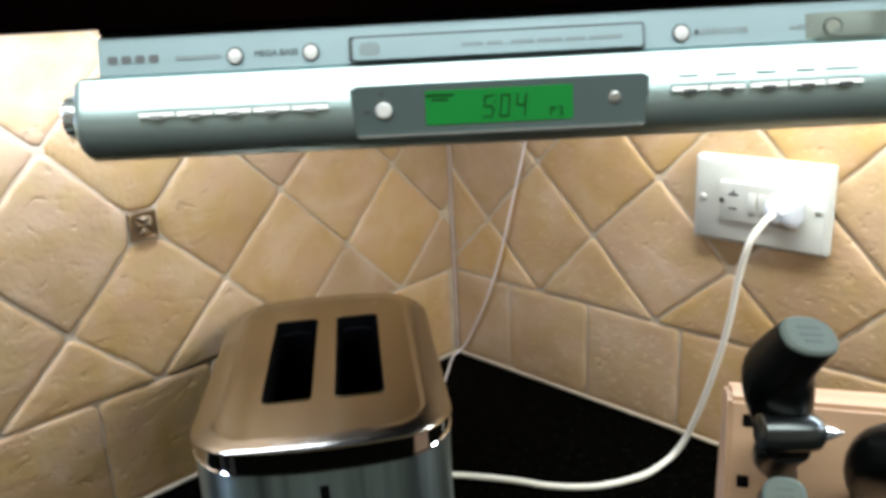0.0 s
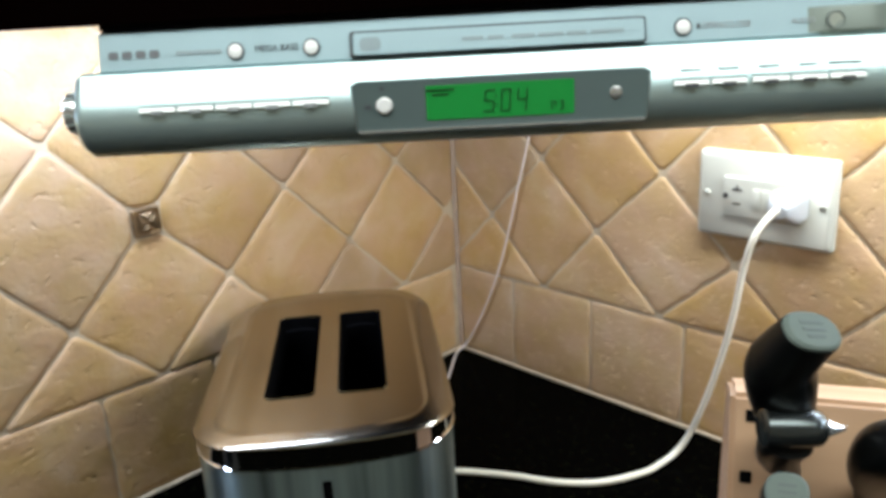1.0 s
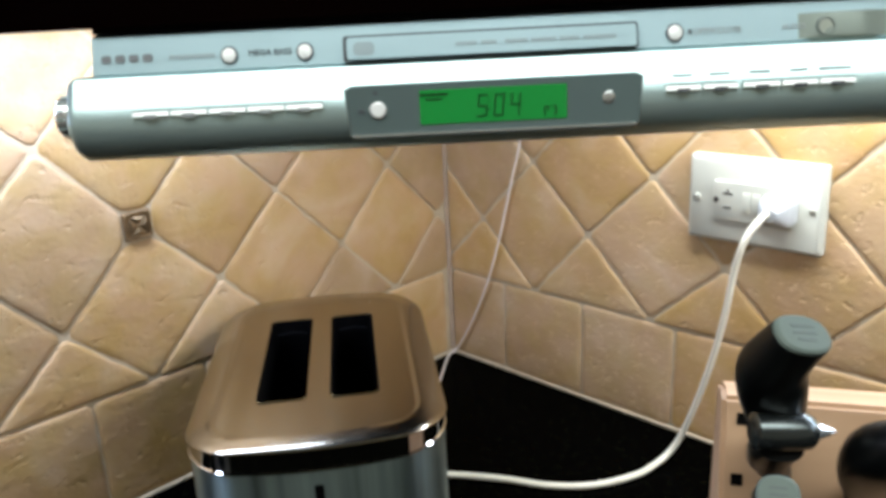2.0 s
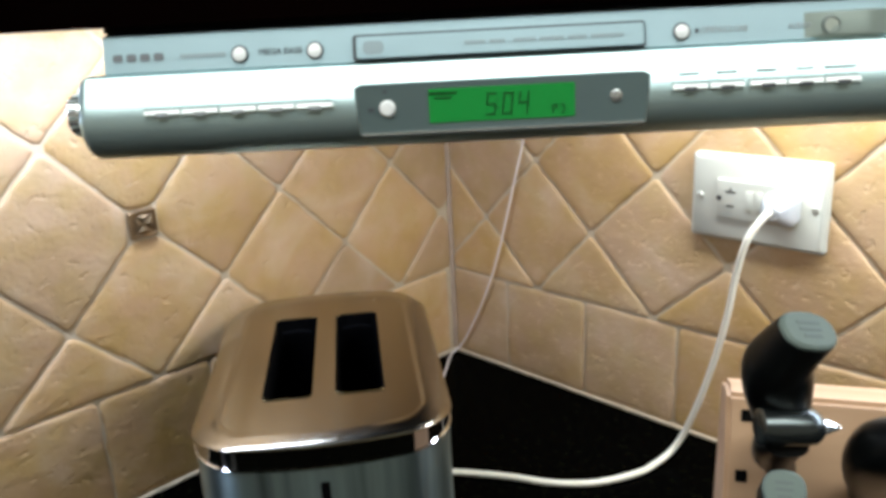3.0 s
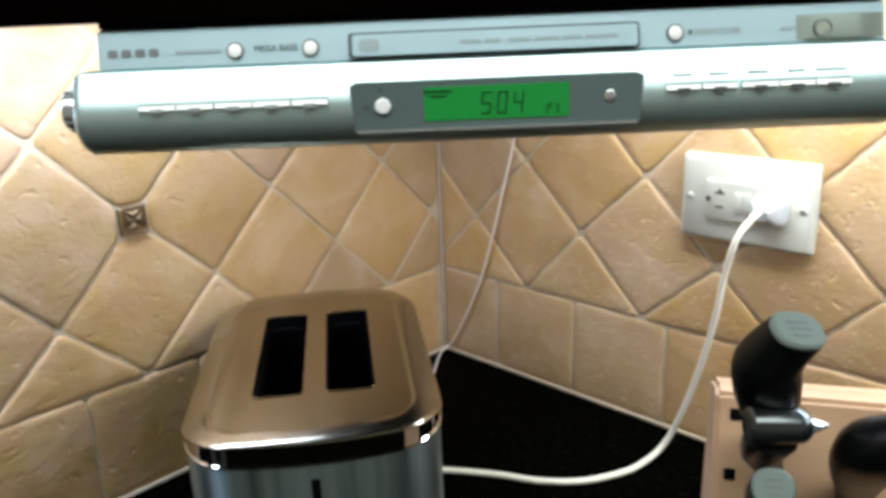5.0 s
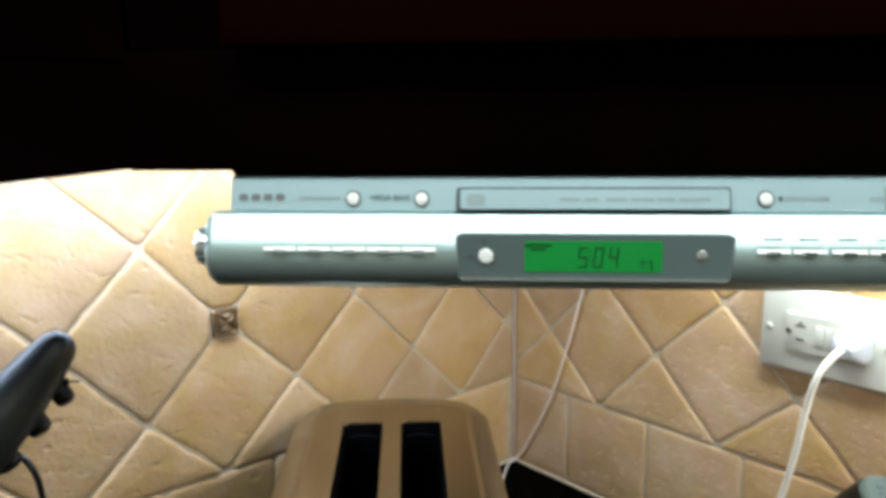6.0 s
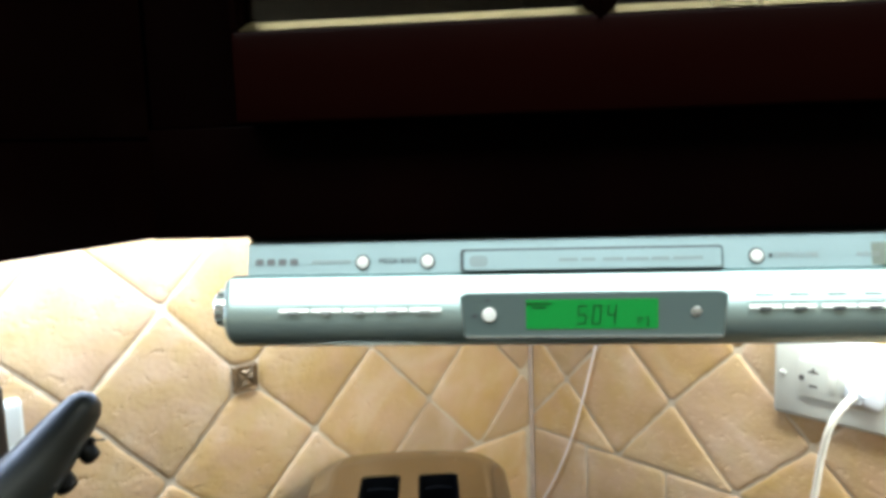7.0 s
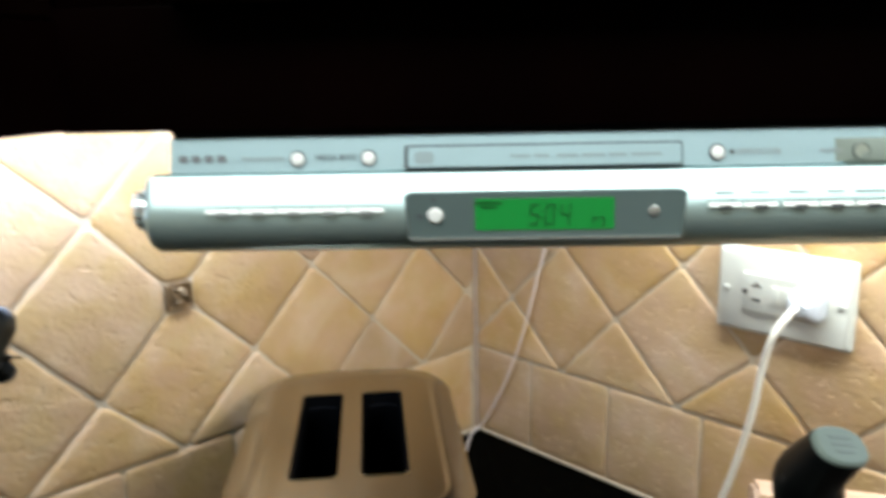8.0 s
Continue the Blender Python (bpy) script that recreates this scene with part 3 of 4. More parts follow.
def key_bar(u0, u1, ink):
    """A key with a dull face; its upper lip's white stands for reflection."""
    mid = (u0 + u1) / 2
    key = part("key", slab(rrect(u1 - u0, 0.0050, 0.0004, 3), lambda u, v, d: front(u + mid, v + zz(1.2873), d), 0.005, 0.0101, 0.0003), SILVER, radio, "narrow silver key")
    part("lip", loft([[front(u, zz(z), d) for d, z in ((0.0085, 1.2875), (0.0112, 1.2876), (0.0104, 1.2890), (0.0080, 1.2896))] for u in (u0 + 0.0002, u1 - 0.0002)]), BUTTON, key, "upper lip, its reflected light put in as white")
    part("key_mark", slab([(mid - 0.0021, zz(1.2868)), (mid + 0.0021, zz(1.2868)), (mid + 0.0021, zz(1.2881)), (mid - 0.0021, zz(1.2881))], front, 0.0095, 0.0118), ink, key)


for k in range(5):
    key_bar(-0.1123 + k * 0.01372, -0.1123 + (k + 1) * 0.01372 - 0.0004, INK_PALE)
for k, (a, b) in enumerate(((0.0760, 0.0885), (0.0890, 0.1015), (0.1030, 0.1160), (0.1164, 0.1290), (0.1294, 0.1420))):
    key_bar(a, b, INK)
for a, b in ((0.079, 0.086), (0.092, 0.099), (0.106, 0.113), (0.120, 0.126), (0.130, 0.141)):
    part("print_bar", box(a, b, -0.0083, -0.006, zz(1.2921), zz(1.2928)), INK_PALE, radio)

# ---- toaster ----
toaster = thing("toaster", pose(0.1540, -0.3026, COUNTER, 0, 0, 51.5), "brushed steel two-slot toaster standing on the counter", "toaster")
TW, TL = 0.173, 0.246
BOW = 0.014


def ring(grow, z, r=0.034, fore=0.0, droop=0.0):
    """An outline of the body; fore carries its front edge forwards, droop lowers its long sides."""
    flat = rrect(TW + 2 * grow, TL + 2 * grow, max(r + grow, 0.006), 8)
    dense_ring = []
    for p, q in zip(flat, flat[1:] + flat[:1]):
        n = max(1, round(math.hypot(q[0] - p[0], q[1] - p[1]) / 0.02))
        dense_ring += [(p[0] + (q[0] - p[0]) * k / n, p[1] + (q[1] - p[1]) * k / n) for k in range(n)]
    w, h = TW / 2 + grow, TL / 2 + grow
    return [(x, y + BOW * (1 - (x / w) ** 2) * y / h - (fore * -y / h if y < 0 else 0.0), z - droop * min(abs(x) / w, 1.0) ** 6) for x, y in dense_ring]


part("base", loft([ring(-0.010, 0.0), ring(-0.008, 0.012)]), BLACK_PLASTIC, toaster, "black plastic base")
part("shell", loft([ring(-0.002, 0.0125), ring(0.0, 0.016), ring(0.0, 0.1302), ring(-0.003, 0.1304)], cap=False), STEEL_STREAKED, toaster, "brushed steel sides, reflections painted as streaks")
part("band", loft([ring(-0.003, 0.1303), ring(0.0004, 0.1304), ring(0.0011, 0.1308), ring(0.0011, 0.1314), ring(0.0002, 0.1319), ring(0.0, 0.1457, droop=0.005)], cap=False), CHROME, toaster, "chrome band")
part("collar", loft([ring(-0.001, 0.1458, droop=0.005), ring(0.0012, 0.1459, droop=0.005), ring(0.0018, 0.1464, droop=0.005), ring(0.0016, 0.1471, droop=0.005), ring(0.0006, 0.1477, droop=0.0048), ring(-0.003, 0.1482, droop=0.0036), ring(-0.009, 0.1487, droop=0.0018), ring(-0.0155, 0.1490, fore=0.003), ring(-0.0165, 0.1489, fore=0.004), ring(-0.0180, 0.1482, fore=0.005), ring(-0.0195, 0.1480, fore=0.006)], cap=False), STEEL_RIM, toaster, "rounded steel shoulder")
plate_bm = bmesh.new()
loops = []
outer = [plate_bm.verts.new(p) for p in ring(-0.0195, 0.1480, fore=0.006)]
loops.append(outer)
SLOTS = ((-0.0255, 0.0032), (0.0260, 0.0032))
for sx, sy in SLOTS:
    loops.append([plate_bm.verts.new((x + sx, y + sy, 0.1480)) for x, y in rrect(0.0350, 0.1500, 0.005, 4)])
edges = []
for lp in loops:
    edges += [plate_bm.edges.new((lp[k], lp[(k + 1) % len(lp)])) for k in range(len(lp))]
bmesh.ops.triangle_fill(plate_bm, use_beauty=True, use_dissolve=False, edges=edges)
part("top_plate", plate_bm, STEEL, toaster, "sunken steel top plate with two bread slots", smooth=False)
for sx, sy in SLOTS:
    outline = [(x + sx, y + sy) for x, y in rrect(0.0350, 0.1500, 0.005, 4)]
    well = part("bread_slot", loft([[(x, y, 0.1479) for x, y in outline], [(x, y, 0.145) for x, y in outline], [(x, y, 0.03) for x, y in outline]], cap=False), BLACK, toaster, "bread slot, inner shade put in as black")
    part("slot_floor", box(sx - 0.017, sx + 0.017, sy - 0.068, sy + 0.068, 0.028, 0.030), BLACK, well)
    part("slot_lip", loft([[(x, y, 0.1489) for x, y in [(sx + 1.02 * (p - sx), sy + (q - sy) * 1.008) for p, q in outline]], [(x, y, 0.1468) for x, y in outline]], cap=False), STEEL, well)
    part("carriage", tube([(sx - 0.012, sy + 0.060, 0.141), (sx, sy + 0.0615, 0.142), (sx + 0.012, sy + 0.060, 0.141)], 0.0014, 8, 4), BLACK, well)
part("lever_slot", box(-0.0030, 0.0030, -TL / 2 - BOW - 0.0012, -TL / 2 - BOW + 0.004, 0.040, 0.120, 0.001), BLACK, toaster, "black lever slot")
part("lever", box(-0.020, 0.020, -TL / 2 - BOW - 0.024, -TL / 2 - BOW - 0.001, 0.070, 0.082, 0.005), BLACK_PLASTIC, toaster, "black lever knob")
part("dial", lathe([(0.015, 0.0), (0.015, 0.010), (0.012, 0.013)], lambda a, c, d: (a, -TL / 2 - BOW - d, c + 0.030), 28), BLACK_PLASTIC, toaster, "black browning dial")

# ---- wall plates ----


def wall_plate(name, m, label, kind_label="outlet"):
    """Local x along the wall, y out of it, z up; the origin is the plate's centre on the wall."""
    plate = thing(name, m, label, "outlet", "wall outlets")
    out = lambda u, v, d: (u, d, v)
    part("cover", loft([[out(x, y, -0.0030) for x, y in rrect(0.1143, 0.0735, 0.003)], [out(x, y, 0.003) for x, y in rrect(0.1143, 0.0735, 0.003)], [out(x, y, 0.0056) for x, y in rrect(0.1085, 0.0675, 0.003)]]), PLASTIC_WHITE, plate, "ivory plastic cover plate")
    for x in (-0.0484, 0.0484):
        screw = part("screw", lathe([(0.0031, 0.005), (0.0031, 0.0062), (0.0022, 0.0068)], lambda a, c, d: out(x + a, c, d), 16), PLASTIC_WHITE, plate)
        part("screw_slot", box(x - 0.0024, x + 0.0024, 0.006, 0.0070, -0.0003, 0.0003), SLOT_DARK, screw)
    face = part("receptacle", loft([[out(x, y, 0.005) for x, y in rrect(0.0670, 0.0335, 0.002)], [out(x, y, 0.0075) for x, y in rrect(0.0670, 0.0335, 0.002)], [out(x, y, 0.0082) for x, y in rrect(0.0655, 0.032, 0.002)]]), PLASTIC_WHITE, plate, "ivory safety receptacle")
    for s in (-1, 1):
        part("slot", box(s * 0.0205 - 0.0042, s * 0.0205 + 0.0042, 0.0078, 0.0086, 0.0052, 0.0068), SLOT_DARK, face)
        part("slot", box(s * 0.0205 - 0.0034, s * 0.0205 + 0.0034, 0.0078, 0.0086, -0.0068, -0.0052), SLOT_DARK, face)
        part("slot", box(s * 0.0205 - 0.0008, s * 0.0205 + 0.0008, 0.0078, 0.0087, 0.0068, 0.0098), SLOT_DARK, face)
        part("earth_hole", lathe([(0.0024, 0.0078), (0.0024, 0.0086)], lambda a, c, d: out(s * 0.0305 + a, c, d), 12), SLOT_DARK, face)
    for x in (-0.0042, 0.0042):
        part("button", box(x - 0.0032, x + 0.0032, 0.0078, 0.0095, -0.0085, 0.0085, 0.0006), PLASTIC_WHITE, face)
    return plate


wall_plate("wall_outlet", pose(0.3628, -0.0025, 1.1510, 0, 0, 0) @ Matrix.Diagonal((1, -1, 1, 1)), "ivory horizontal outlet plate with a plugged-in cord")
wall_plate("wall_outlet", pose(0.0025, -0.6014, 1.1450, 0, 0, -90), "ivory outlet plate on tile beside a black appliance")

# ---- cords ----
cord = thing("power_cord", pose(0.3875, -0.008, 1.1500), "white power cord plugged into the wall outlet", "cord")
part("plug", loft([[(x, -d, y) for x, y in rrect(w, h, 0.006)] for w, h, d in ((0.026, 0.024, 0.001), (0.027, 0.026, 0.010), (0.024, 0.022, 0.019), (0.012, 0.011, 0.026))]), PLUG_WHITE, cord, "white plastic plug")
o = Vector((0.3875, -0.008, 1.1500))
cord_path = [(0.3870, -0.026, 1.1525), (0.3840, -0.040, 1.1480), (0.3766, -0.050, 1.1313), (0.3693, -0.050, 1.1018), (0.3643, -0.050, 1.0667), (0.3567, -0.050, 1.0293), (0.3461, -0.050, 0.9892), (0.3380, -0.050, 0.9640), (0.3290, -0.050, 0.9400), (0.3215, -0.056, 0.9240), (0.3170, -0.072, COUNTER + 0.0040), (0.3120, -0.0960, COUNTER + 0.0032), (0.2930, -0.1311, COUNTER + 0.0032), (0.2638, -0.1564, COUNTER + 0.0032), (0.2276, -0.1741, COUNTER + 0.0032), (0.1886, -0.1983, COUNTER + 0.0032), (0.1650, -0.2200, COUNTER + 0.0032)]
part("cable", tube([Vector(p) - o for p in cord_path], 0.0028), CORD_WHITE, cord, "white round cable")
radio_cord = thing("radio_cord", pose(0.125, -0.03, 1.272), "thin clear cord hanging from the radio into the corner", "cord")
o2 = Vector((0.125, -0.03, 1.272))
part("cable", tube([Vector(p) - o2 for p in ((0.20, -0.10, 1.274), (0.150, -0.030, 1.268), (0.1290, -0.010, 1.222), (0.1147, -0.006, 1.175), (0.1022, -0.006, 1.1333), (0.0829, -0.006, 1.0685), (0.0663, -0.006, 1.0220), (0.0425, -0.006, 0.9717), (0.0160, -0.007, 0.9270), (0.0110, -0.020, 0.9175), (0.0300, -0.0484, 0.9155), (0.0599, -0.0875, 0.9155), (0.0900, -0.1152, 0.9155), (0.1020, -0.1370, 0.9155), (0.0900, -0.1600, 0.9155))], 0.0012), CORD_CLEAR, radio_cord, "thin pinkish clear cable")

# ---- knife block ----
BLOCK = pose(0.4646, -0.2632, COUNTER, 0, 0, 29.2)
knife_block = thing("knife_block", BLOCK, "pale wooden knife block on the granite counter", "knife block")
BW, BH, LEANING = 0.11, 0.1990, 0.268
block_bm = loft([[(x, 0.075, 0), (x, 0.040, BH - 0.010), (x, 0.012, BH), (x, 0, BH), (x, -BH * LEANING, 0)] for x in (0.0, BW)])
bmesh.ops.bevel(block_bm, geom=block_bm.edges[:], offset=0.0025, segments=2, affect="EDGES")
part("body", block_bm, WOOD_PALE, knife_block, "pale maple block")
FACE_N = Vector((0, -1, LEANING)).normalized()
FACE_UP_DIR = Vector((0, LEANING, 1)).normalized()


def on_face(x, z, lift=0.0):
    """A point of the leaning front face at height z."""
    return Vector((x, -(BH - z) * LEANING, z)) + lift * FACE_N


for x, z in ((0.0107, 0.1881), (0.0087, 0.1562), (0.027, 0.174), (0.029, 0.162), (0.0257, 0.144), (0.0688, 0.150)):
    part("slot", slab(rrect(0.0062, 0.0066, 0.0008, 2), lambda u, v, d: on_face(x, z) + u * Vector((1, 0, 0)) + v * FACE_UP_DIR + d * FACE_N, -0.004, 0.0005), BLACK, knife_block, "dark knife slot")


def knife(sections, label, capped=True):
    base = sections[0][0]
    k = thing("kitchen_knife", BLOCK @ Matrix.Translation(base), label, "knife", "knives in the block")
    rough = [(Vector(c) - Vector(base), w, h, s) for c, w, h, s in sections]
    local = []
    for n in range(len(rough) - 1):
        p0, p1, p2, p3 = (rough[min(max(n + q, 0), len(rough) - 1)] for q in (-1, 0, 1, 2))
        for q in range(4):
            t = q / 4
            blend = lambda e: 0.5 * (2 * p1[e] + (p2[e] - p0[e]) * t + (2 * p0[e] - 5 * p1[e] + 4 * p2[e] - p3[e]) * t * t + (3 * p1[e] - p0[e] - 3 * p2[e] + p3[e]) * t ** 3)
            local.append((blend(0), blend(1), blend(2), tuple(Vector(p1[3]).lerp(Vector(p2[3]), t))))
    local.append(rough[-1])
    part("handle", swept(local), BLACK_PLASTIC, k, "black moulded handle")
    if not capped:
        return k
    a, b = local[-2][0], local[-1][0]
    d = (b - a).normalized()
    w, h, s = local[-1][1:]
    part("end_cap", swept([(b + d * 0.0003, w * 0.98, h * 0.98, s), (b + d * 0.0016, w * 0.97, h * 0.97, s), (b + d * 0.0026, w * 0.86, h * 0.86, s)]), CAP, k, "grey steel end cap")
    side = Vector(s) - Vector(s).dot(d) * d
    side.normalize()
    up = d.cross(side)
    for v0, wide in ((-0.34, 0.62), (0.0, 0.8), (0.34, 0.8)):
        part("print_bar", slab([(-wide / 2 * w, (v0 - 0.07) * h), (wide / 2 * w, (v0 - 0.07) * h), (wide / 2 * w, (v0 + 0.07) * h), (-wide / 2 * w, (v0 + 0.07) * h)], lambda u, v, z: b + d * z + u * side + v * up, 0.0020, 0.0028), CAP_MARK, k)
    return k


X = (1, 0, 0)
SIDE = (0.93, 0.354, 0)
knife([(on_face(0.027, 0.174), 0.0080, 0.0080, X), ((0.0225, -0.0426, 0.2034), 0.0110, 0.0100, X), ((0.0160, -0.0733, 0.2335), 0.0128, 0.0110, X), ((0.0119, -0.0904, 0.2525), 0.0140, 0.0115, X), ((0.0103, -0.0990, 0.2640), 0.0132, 0.0115, SIDE), ((0.0130, -0.1040, 0.2725), 0.0122, 0.0105, SIDE), ((0.0181, -0.1095, 0.2825), 0.0122, 0.0088, SIDE)], "black-handled knife with a curved grip and grey end cap")
knife([(on_face(0.0257, 0.144), 0.0060, 0.0060, X), ((0.0215, -0.050, 0.168), 0.0080, 0.0075, X), ((0.0165, -0.0857, 0.193), 0.0088, 0.0080, X), ((0.0117, -0.1304, 0.2265), 0.0080, 0.0075, X)], "short black-handled knife with a square grey end cap")
knife([(on_face(0.0688, 0.150), 0.0070, 0.0070, X), ((0.0640, -0.040, 0.178), 0.0105, 0.0100, X), ((0.0583, -0.0640, 0.2005), 0.0130, 0.0120, X), ((0.0570, -0.0863, 0.2215), 0.0140, 0.0130, X), ((0.0620, -0.0960, 0.2320), 0.0125, 0.0115, SIDE), ((0.0690, -0.1010, 0.2390), 0.0105, 0.0100, SIDE)], "thick black-handled knife leaning in the block")
ob = on_face(0.029, 0.162)
opener = thing("sharpening_tool", BLOCK @ Matrix.Translation(ob), "black and silver hand tool with a pointed metal tip", "hand tool")
part("shaft", swept([(Vector((0, 0, 0)), 0.007, 0.007, X), (Vector((0.018, -0.050, 0.196)) - ob, 0.0095, 0.009, X), (Vector((0.016, -0.082, 0.220)) - ob, 0.0105, 0.009, X), (Vector((0.017, -0.094, 0.226)) - ob, 0.009, 0.006, X)]), BLACK_PLASTIC, opener)
c = Vector((0.0172, -0.0942, 0.2338)) - ob
along = Vector((0.0245, 0.0068, -0.0017)).normalized()
UP = (0, 0, 1)
part("barrel", swept([(c - along * 0.0128, 0.0062, 0.0062, UP), (c - along * 0.0120, 0.0078, 0.0078, UP), (c - along * 0.004, 0.0083, 0.0083, UP), (c + along * 0.006, 0.0081, 0.0081, UP), (c + along * 0.0105, 0.0074, 0.0074, UP), (c + along * 0.0125, 0.0058, 0.0058, UP)], power=2.0), GUNMETAL, opener, "dark metal barrel")
part("tip", swept([(c + along * 0.0126, 0.0040, 0.0040, UP), (c + along * 0.0150, 0.0034, 0.0034, UP), (c + along * 0.0215, 0.0008, 0.0008, UP)], power=2.0), SILVER_EDGE, opener, "pointed bright metal tip")

# ---- black appliance by the left outlet ----
g0 = Vector((0.170, -0.66, COUNTER))
SHIFT = Matrix.Translation((0.1883, -0.5648, 0)) @ Matrix.Rotation(radians(1.155), 4, "Z") @ Matrix.Translation((-0.169, 0.5628, 0))
gadget = thing("kitchen_appliance", SHIFT @ Matrix.Translation(g0), "glossy black appliance with a sloping arm and knobs", "appliance")
RISE = 0.0065
P = lambda x, y, z: Vector((x, y, z + RISE)) - g0
S = (0.5, 0.2, 0.8)
part("arm", swept([(P(0.170, -0.640, 1.130), 0.0220, 0.0220, S), (P(0.1673, -0.6078, 1.1567), 0.0200, 0.0200, S), (P(0.1675, -0.5895, 1.1709), 0.0187, 0.0187, S), (P(0.1665, -0.5726, 1.1846), 0.0166, 0.0166, S), (P(0.1678, -0.5553, 1.2030), 0.0132, 0.0132, S), (P(0.1714, -0.5465, 1.2140), 0.0100, 0.0100, S), (P(0.1727, -0.5438, 1.2178), 0.0068, 0.0068, S), (P(0.1735, -0.5425, 1.2196), 0.0020, 0.0020, S)], 28, 2.0), ARM_PLASTIC, gadget, "glossy black sloping arm")
part("post", swept([(P(0.172, -0.670, COUNTER + 0.012 - RISE), 0.034, 0.028, X), (P(0.172, -0.668, 1.02), 0.026, 0.024, X), (P(0.170, -0.648, 1.125), 0.023, 0.023, X)], 24, 2.4), BLACK_PLASTIC, gadget)
part("base", lathe([(0.070, 0.0), (0.070, 0.010), (0.064, 0.014)], lambda a, c, d: (a + 0.002, c - 0.01, d), 36), BLACK_PLASTIC, gadget)
inward = Vector((-0.40, -0.31, 0.60))
for (x, y, z), r in (((0.1687, -0.5471, 1.1865), 0.0056), ((0.1663, -0.5603, 1.1722), 0.0066), ((0.1620, -0.5761, 1.1555), 0.0074)):
    q = P(x, y, z) - inward * 0.005
    part("knob", swept([(q + inward * 0.024, r, r, S), (q + inward * 0.001, r, r, S), (q - inward * 0.0018, r * 0.85, r * 0.85, S), (q - inward * 0.0035, r * 0.45, r * 0.45, S)], 18, 2.0), BLACK_PLASTIC, gadget, "small black knob")
part("pin", tube([P(0.1640, -0.5510, 1.1950), P(0.1681, -0.5465, 1.1924), P(0.1706, -0.5436, 1.1926)], 0.0024), BLACK_PLASTIC, gadget)
part("needle", tube([P(0.1700, -0.5443, 1.1926), P(0.1728, -0.5411, 1.1930), P(0.1750, -0.5385, 1.1932)], 0.0006), BLACK_PLASTIC, gadget)
part("wire", tube([P(0.1620, -0.5790, 1.1640), P(0.1607, -0.5698, 1.1556), P(0.1667, -0.5647, 1.1476), P(0.1709, -0.5626, 1.1344), P(0.172, -0.563, 1.110), P(0.170, -0.580, 1.080), P(0.171, -0.640, 1.060)], 0.0018), BLACK_PLASTIC, gadget, "thin black wire")
# Unidentified tall dark object; the canister with its lid is made up.
canister = thing("canister", pose(0.0750, -0.6000, COUNTER, 0, 0, 49), "tall plain black upright box against the tiled wall", "canister")
part("body", loft([[(x, y, z) for x, y in rrect(0.050 - 2 * i, 0.050 - 2 * i, 0.008)] for i, z in ((0.002, 0.0), (0.0, 0.003), (0.0, 0.2954), (0.0015, 0.3004))]), BLACK_PLASTIC, canister)
part("lid", loft([[(x, y, z) for x, y in rrect(0.050 - 2 * i, 0.050 - 2 * i, 0.008)] for i, z in ((0.0015, 0.3006), (0.0005, 0.3024), (0.001, 0.3064), (0.004, 0.3079))]), BLACK_PLASTIC, canister, "black lid")

# ---- stone tiles ----


def clip_poly(poly, axis, limit, keep_above):
    out = []
    for k, p in enumerate(poly):
        q = poly[(k + 1) % len(poly)]
        a, b = (p[axis] - limit) * (1 if keep_above else -1), (q[axis] - limit) * (1 if keep_above else -1)
        if a >= 0:
            out.append(p)
        if a * b < 0:
            t = a / (a - b)
            out.append((p[0] + (q[0] - p[0]) * t, p[1] + (q[1] - p[1]) * t))
    return out


def shrink(poly, d):
    """Moves every edge of a convex outline inwards by d."""
    if sum(p[0] * q[1] - q[0] * p[1] for p, q in zip(poly, poly[1:] + poly[:1])) < 0:
        poly = poly[::-1]
    got = poly
    for (ax, ay), (bx, by) in zip(poly, poly[1:] + poly[:1]):
        ln = math.hypot(bx - ax, by - ay)
        if ln < 1e-6:
            continue
        nx, ny = -(by - ay) / ln, (bx - ax) / ln
        side = [(p[0] - ax) * nx + (p[1] - ay) * ny - d for p in got]
        cut = []
        for k, p in enumerate(got):
            q, a, b = got[(k + 1) % len(got)], side[k], side[(k + 1) % len(got)]
            if a >= 0:
                cut.append(p)
            if a * b < 0:
                t = a / (a - b)
                cut.append((p[0] + (q[0] - p[0]) * t, p[1] + (q[1] - p[1]) * t))
        got = cut
    return got


def dense(poly, step=0.013):
    out = []
    for p, q in zip(poly, poly[1:] + poly[:1]):
        n = max(1, round(math.hypot(q[0] - p[0], q[1] - p[1]) / step))
        out += [(p[0] + (q[0] - p[0]) * k / n, p[1] + (q[1] - p[1]) * k / n) for k in range(n)]
    return out


def soft_corners(poly, r=0.0035):
    out = []
    for k, p in enumerate(poly):
        for q in (poly[k - 1], poly[(k + 1) % len(poly)]):
            ln = math.hypot(q[0] - p[0], q[1] - p[1])
            f = min(r / ln, 0.4) if ln else 0
            out.append((p[0] + (q[0] - p[0]) * f, p[1] + (q[1] - p[1]) * f))
    return out


rng = random.Random(7)


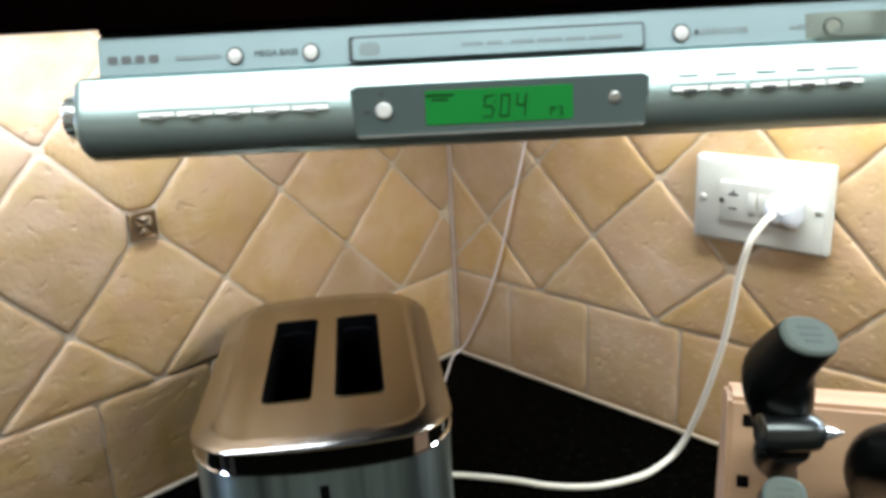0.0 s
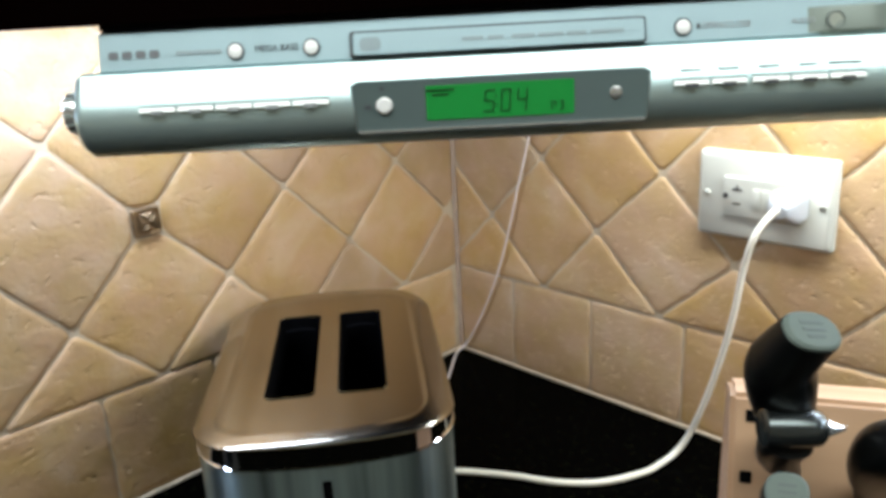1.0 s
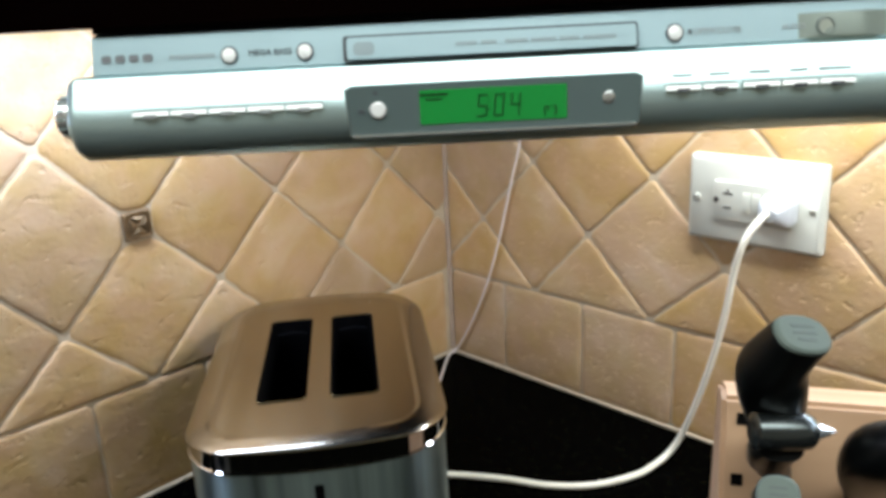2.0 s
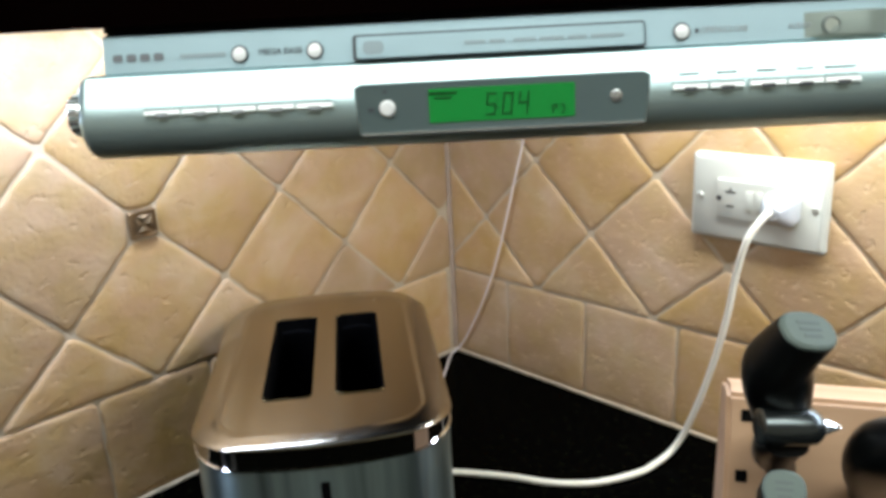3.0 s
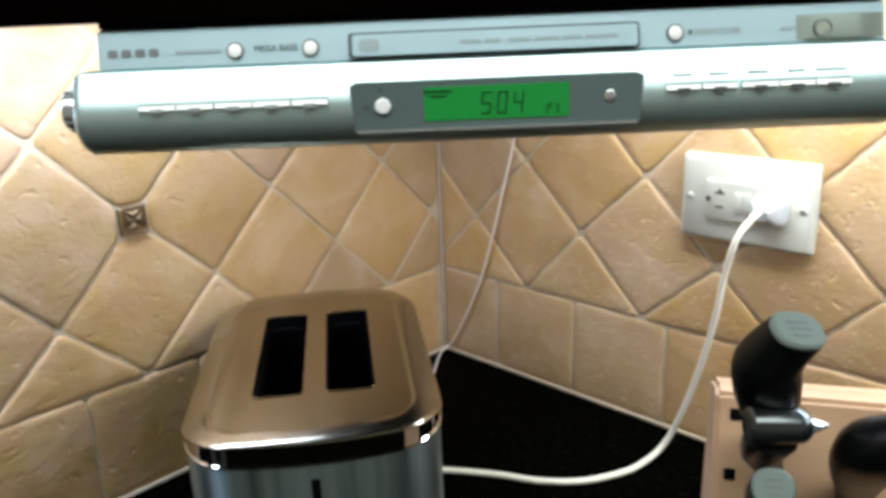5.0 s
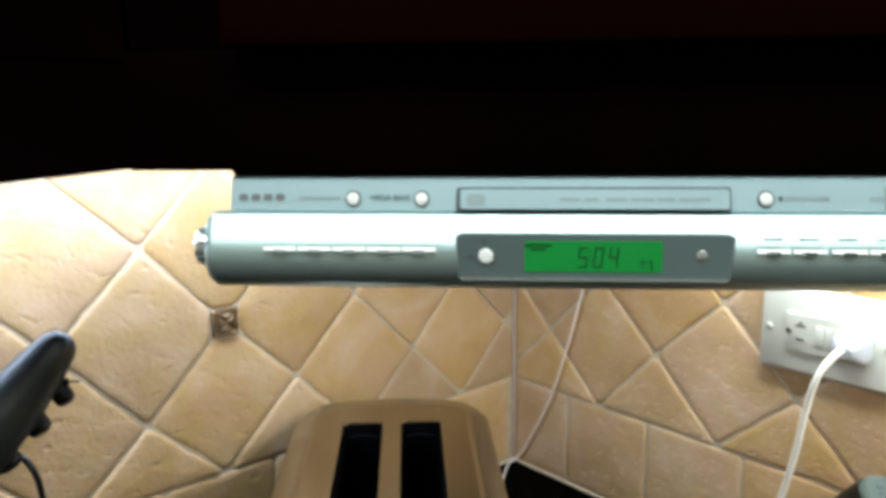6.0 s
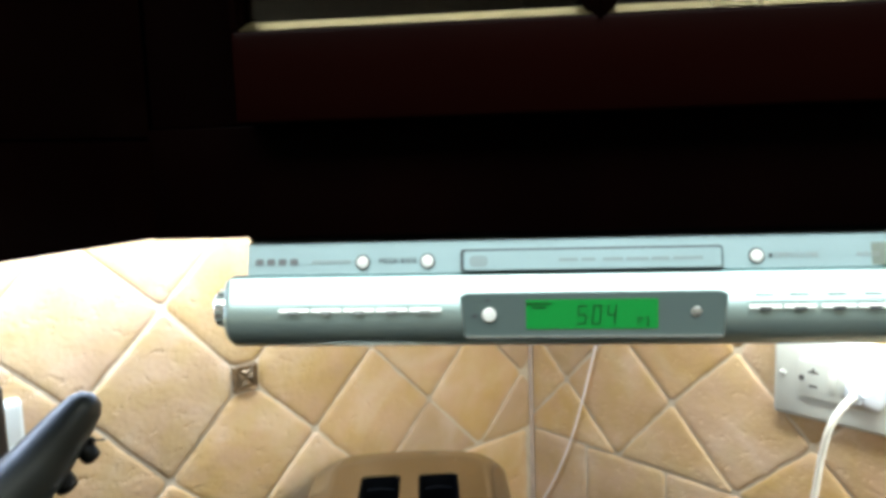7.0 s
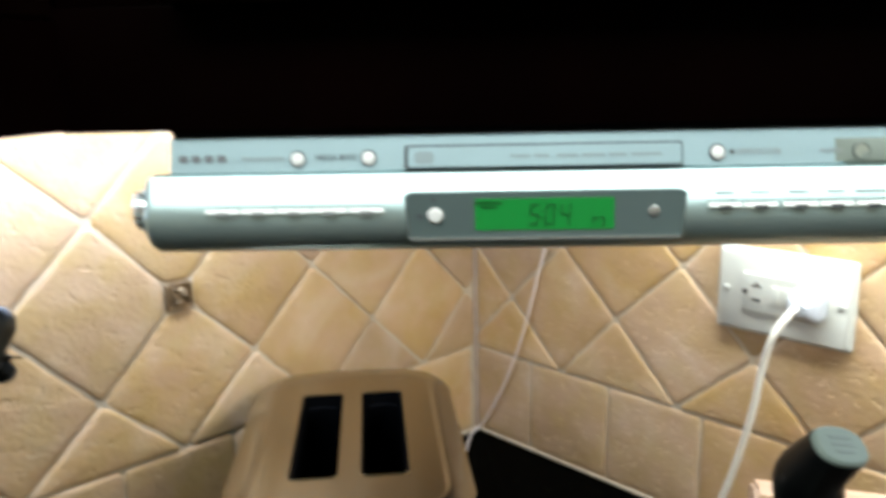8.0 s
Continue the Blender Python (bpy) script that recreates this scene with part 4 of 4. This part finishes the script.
def stone(poly, m, parent):
    """One tumbled tile from an outline on the wall; m lifts (along, up, out) into the room."""
    poly = shrink(poly, 0.0013)
    if len(poly) < 3:
        return
    cx = sum(p[0] for p in poly) / len(poly)
    cy = sum(p[1] for p in poly) / len(poly)
    if max(math.hypot(p[0] - cx, p[1] - cy) for p in poly) < 0.012:
        return
    seed = rng.uniform(0, 90)
    edge = dense(soft_corners(poly))
    tilt_u, tilt_v, lift = rng.uniform(-0.008, 0.008), rng.uniform(-0.008, 0.008), rng.uniform(-0.0003, 0.0005)
    rings = []
    for inset, out in ((0.0, -FACE), (0.0, -0.0013), (0.0012, -0.0006), (0.0034, -0.0002), (0.0080, 0.0)):
        one = []
        for x, y in edge:
            d = math.hypot(x - cx, y - cy)
            wob = noise.noise(Vector((x * 90, y * 90, seed))) * 0.0016
            f = max(0.1, 1 - (inset - wob) / d)
            u, v = cx + (x - cx) * f, cy + (y - cy) * f
            h = out if out < -0.0015 else out + lift + tilt_u * (u - cx) + tilt_v * (v - cy) + 0.0006 * noise.noise(Vector((u * 60, v * 60, seed)))
            one.append(Vector((u - cx, v - cy, h)))
        rings.append(one)
    bm = loft(rings, cap=False)
    bm.verts.ensure_lookup_table()
    n = len(edge)
    centre = bm.verts.new((0, 0, lift + 0.0003))
    last = bm.verts[4 * n:5 * n]
    for k in range(n):
        bm.faces.new((last[k], last[(k + 1) % n], centre))
    me = bpy.data.meshes.new("tile")
    bmesh.ops.recalc_face_normals(bm, faces=bm.faces)
    bm.to_mesh(me)
    bm.free()
    me.materials.append(TILE)
    me.shade_smooth()
    ob = new("tile", me)
    ob.parent = parent
    ob.matrix_basis = m @ Matrix.Translation((cx, cy, 0))
    return ob


def tile_wall(parent, m, apex, joint, dots, reach, uneven):
    """along = 0 is the corner. apex: where a diamond stands on the lower course; joint: a joint of that course."""
    half = PITCH / 2

    def node(i, j):
        """A crossing of the joints; some lie off the even grid."""
        du, dz = uneven.get((i, j), (0.0009 * math.sin(5.1 * i + 2.3 * j), 0.0009 * math.sin(3.7 * i - 4.9 * j) if j else 0.0))
        return (apex + i * half + du, ROW_TOP + j * half + dz)

    k0 = int(-reach / half) - 2
    for i in range(k0, 40):
        for j in range(-1, 8):
            if (i + j) % 2 == 0:
                continue
            cx, cy = apex + i * half, ROW_TOP + j * half
            poly = [node(i - 1, j), node(i, j - 1), node(i + 1, j), node(i, j + 1)]
            for axis, limit, above in ((1, ROW_TOP, True), (1, SPLASH_TOP, False), (0, 0.0015, True), (0, reach, False)):
                poly = clip_poly(poly, axis, limit, above)
                if len(poly) < 3:
                    break
            if len(poly) < 3:
                continue
            for dx, dy in dots:
                if abs(cx - dx) + abs(cy - dy) < half * 1.2:
                    for axis, centre in ((0, dx), (1, dy)):
                        other = 1 - axis
                        oc = (dx, dy)[other]
                        near = (cx, cy)[axis] - centre
                        if abs(near) > half * 0.5:
                            poly = clip_poly(poly, axis, centre + math.copysign(0.0125, near), near > 0)
            stone(poly, m, parent)
    step = 0.1045
    x = joint - step * (int(joint / step) + 1)
    while x < reach:
        a, b = max(x, 0.0015), min(x + step, reach)
        if b - a > 0.012:
            stone([(a, COUNTER + 0.002), (b, COUNTER + 0.002), (b, ROW_TOP), (a, ROW_TOP)], m, parent)
        x += step


RIGHT = Matrix(((1, 0, 0, 0), (0, 0, -1, 0), (0, 1, 0, 0), (0, 0, 0, 1)))
LEFT = Matrix(((0, 0, 1, 0), (-1, 0, 0, 0), (0, 1, 0, 0), (0, 0, 0, 1)))
DOT = (0.3631, ROW_TOP + PITCH - 0.0017)
tile_wall(wall_right, RIGHT, 0.2662, 0.1874, [], 1.15, {(0, 0): (-0.0003, 0.001), (-1, 1): (-0.0013, 0.0047), (1, 1): (0.0021, -0.0035)})
tile_wall(wall_left, LEFT, 0.3653, 0.4260, [DOT], 1.15, {(0, 2): (-0.0022, -0.0017), (-1, 1): (-0.0007, 0.0032), (1, 3): (-0.0024, 0.0021), (1, 1): (0.0013, -0.0075), (0, 0): (0.0042, 0.0)})

accent = thing("accent_tile", Matrix.Translation((0, -DOT[0], DOT[1])), "small square bronze accent tile with a raised flower", "tile")
on_left = lambda u, v, d: (d, -u, v)
part("frame", loft([[on_left(x, y, d) for x, y in rrect(w, w, 0.0012, 3)] for w, d in ((0.0236, -0.003), (0.0236, 0.0016), (0.0222, 0.0026), (0.0200, 0.0026), (0.0190, 0.0010))]), BRONZE, accent)
for k in range(4):
    a0, a1 = radians(45 + 90 * k), radians(135 + 90 * k)
    corners = [(0.0128 * math.cos(t), 0.0128 * math.sin(t)) for t in (a0, a1)]
    mid = ((corners[0][0] + corners[1][0]) * 0.27, (corners[0][1] + corners[1][1]) * 0.27)
    facet = bmesh.new()
    base = [facet.verts.new(on_left(x * 0.93, y * 0.93, 0.0009)) for x, y in (*corners, (0.0, 0.0))]
    peak = facet.verts.new(on_left(*mid, 0.0034))
    for j in range(3):
        facet.faces.new((base[j], base[(j + 1) % 3], peak))
    facet.faces.new(base[::-1])
    part("petal", facet, BRONZE, accent, smooth=False)
part("boss", lathe([(0.0016, 0.0008), (0.0014, 0.0022), (0.0006, 0.0026)], on_left, 12), BRONZE, accent)
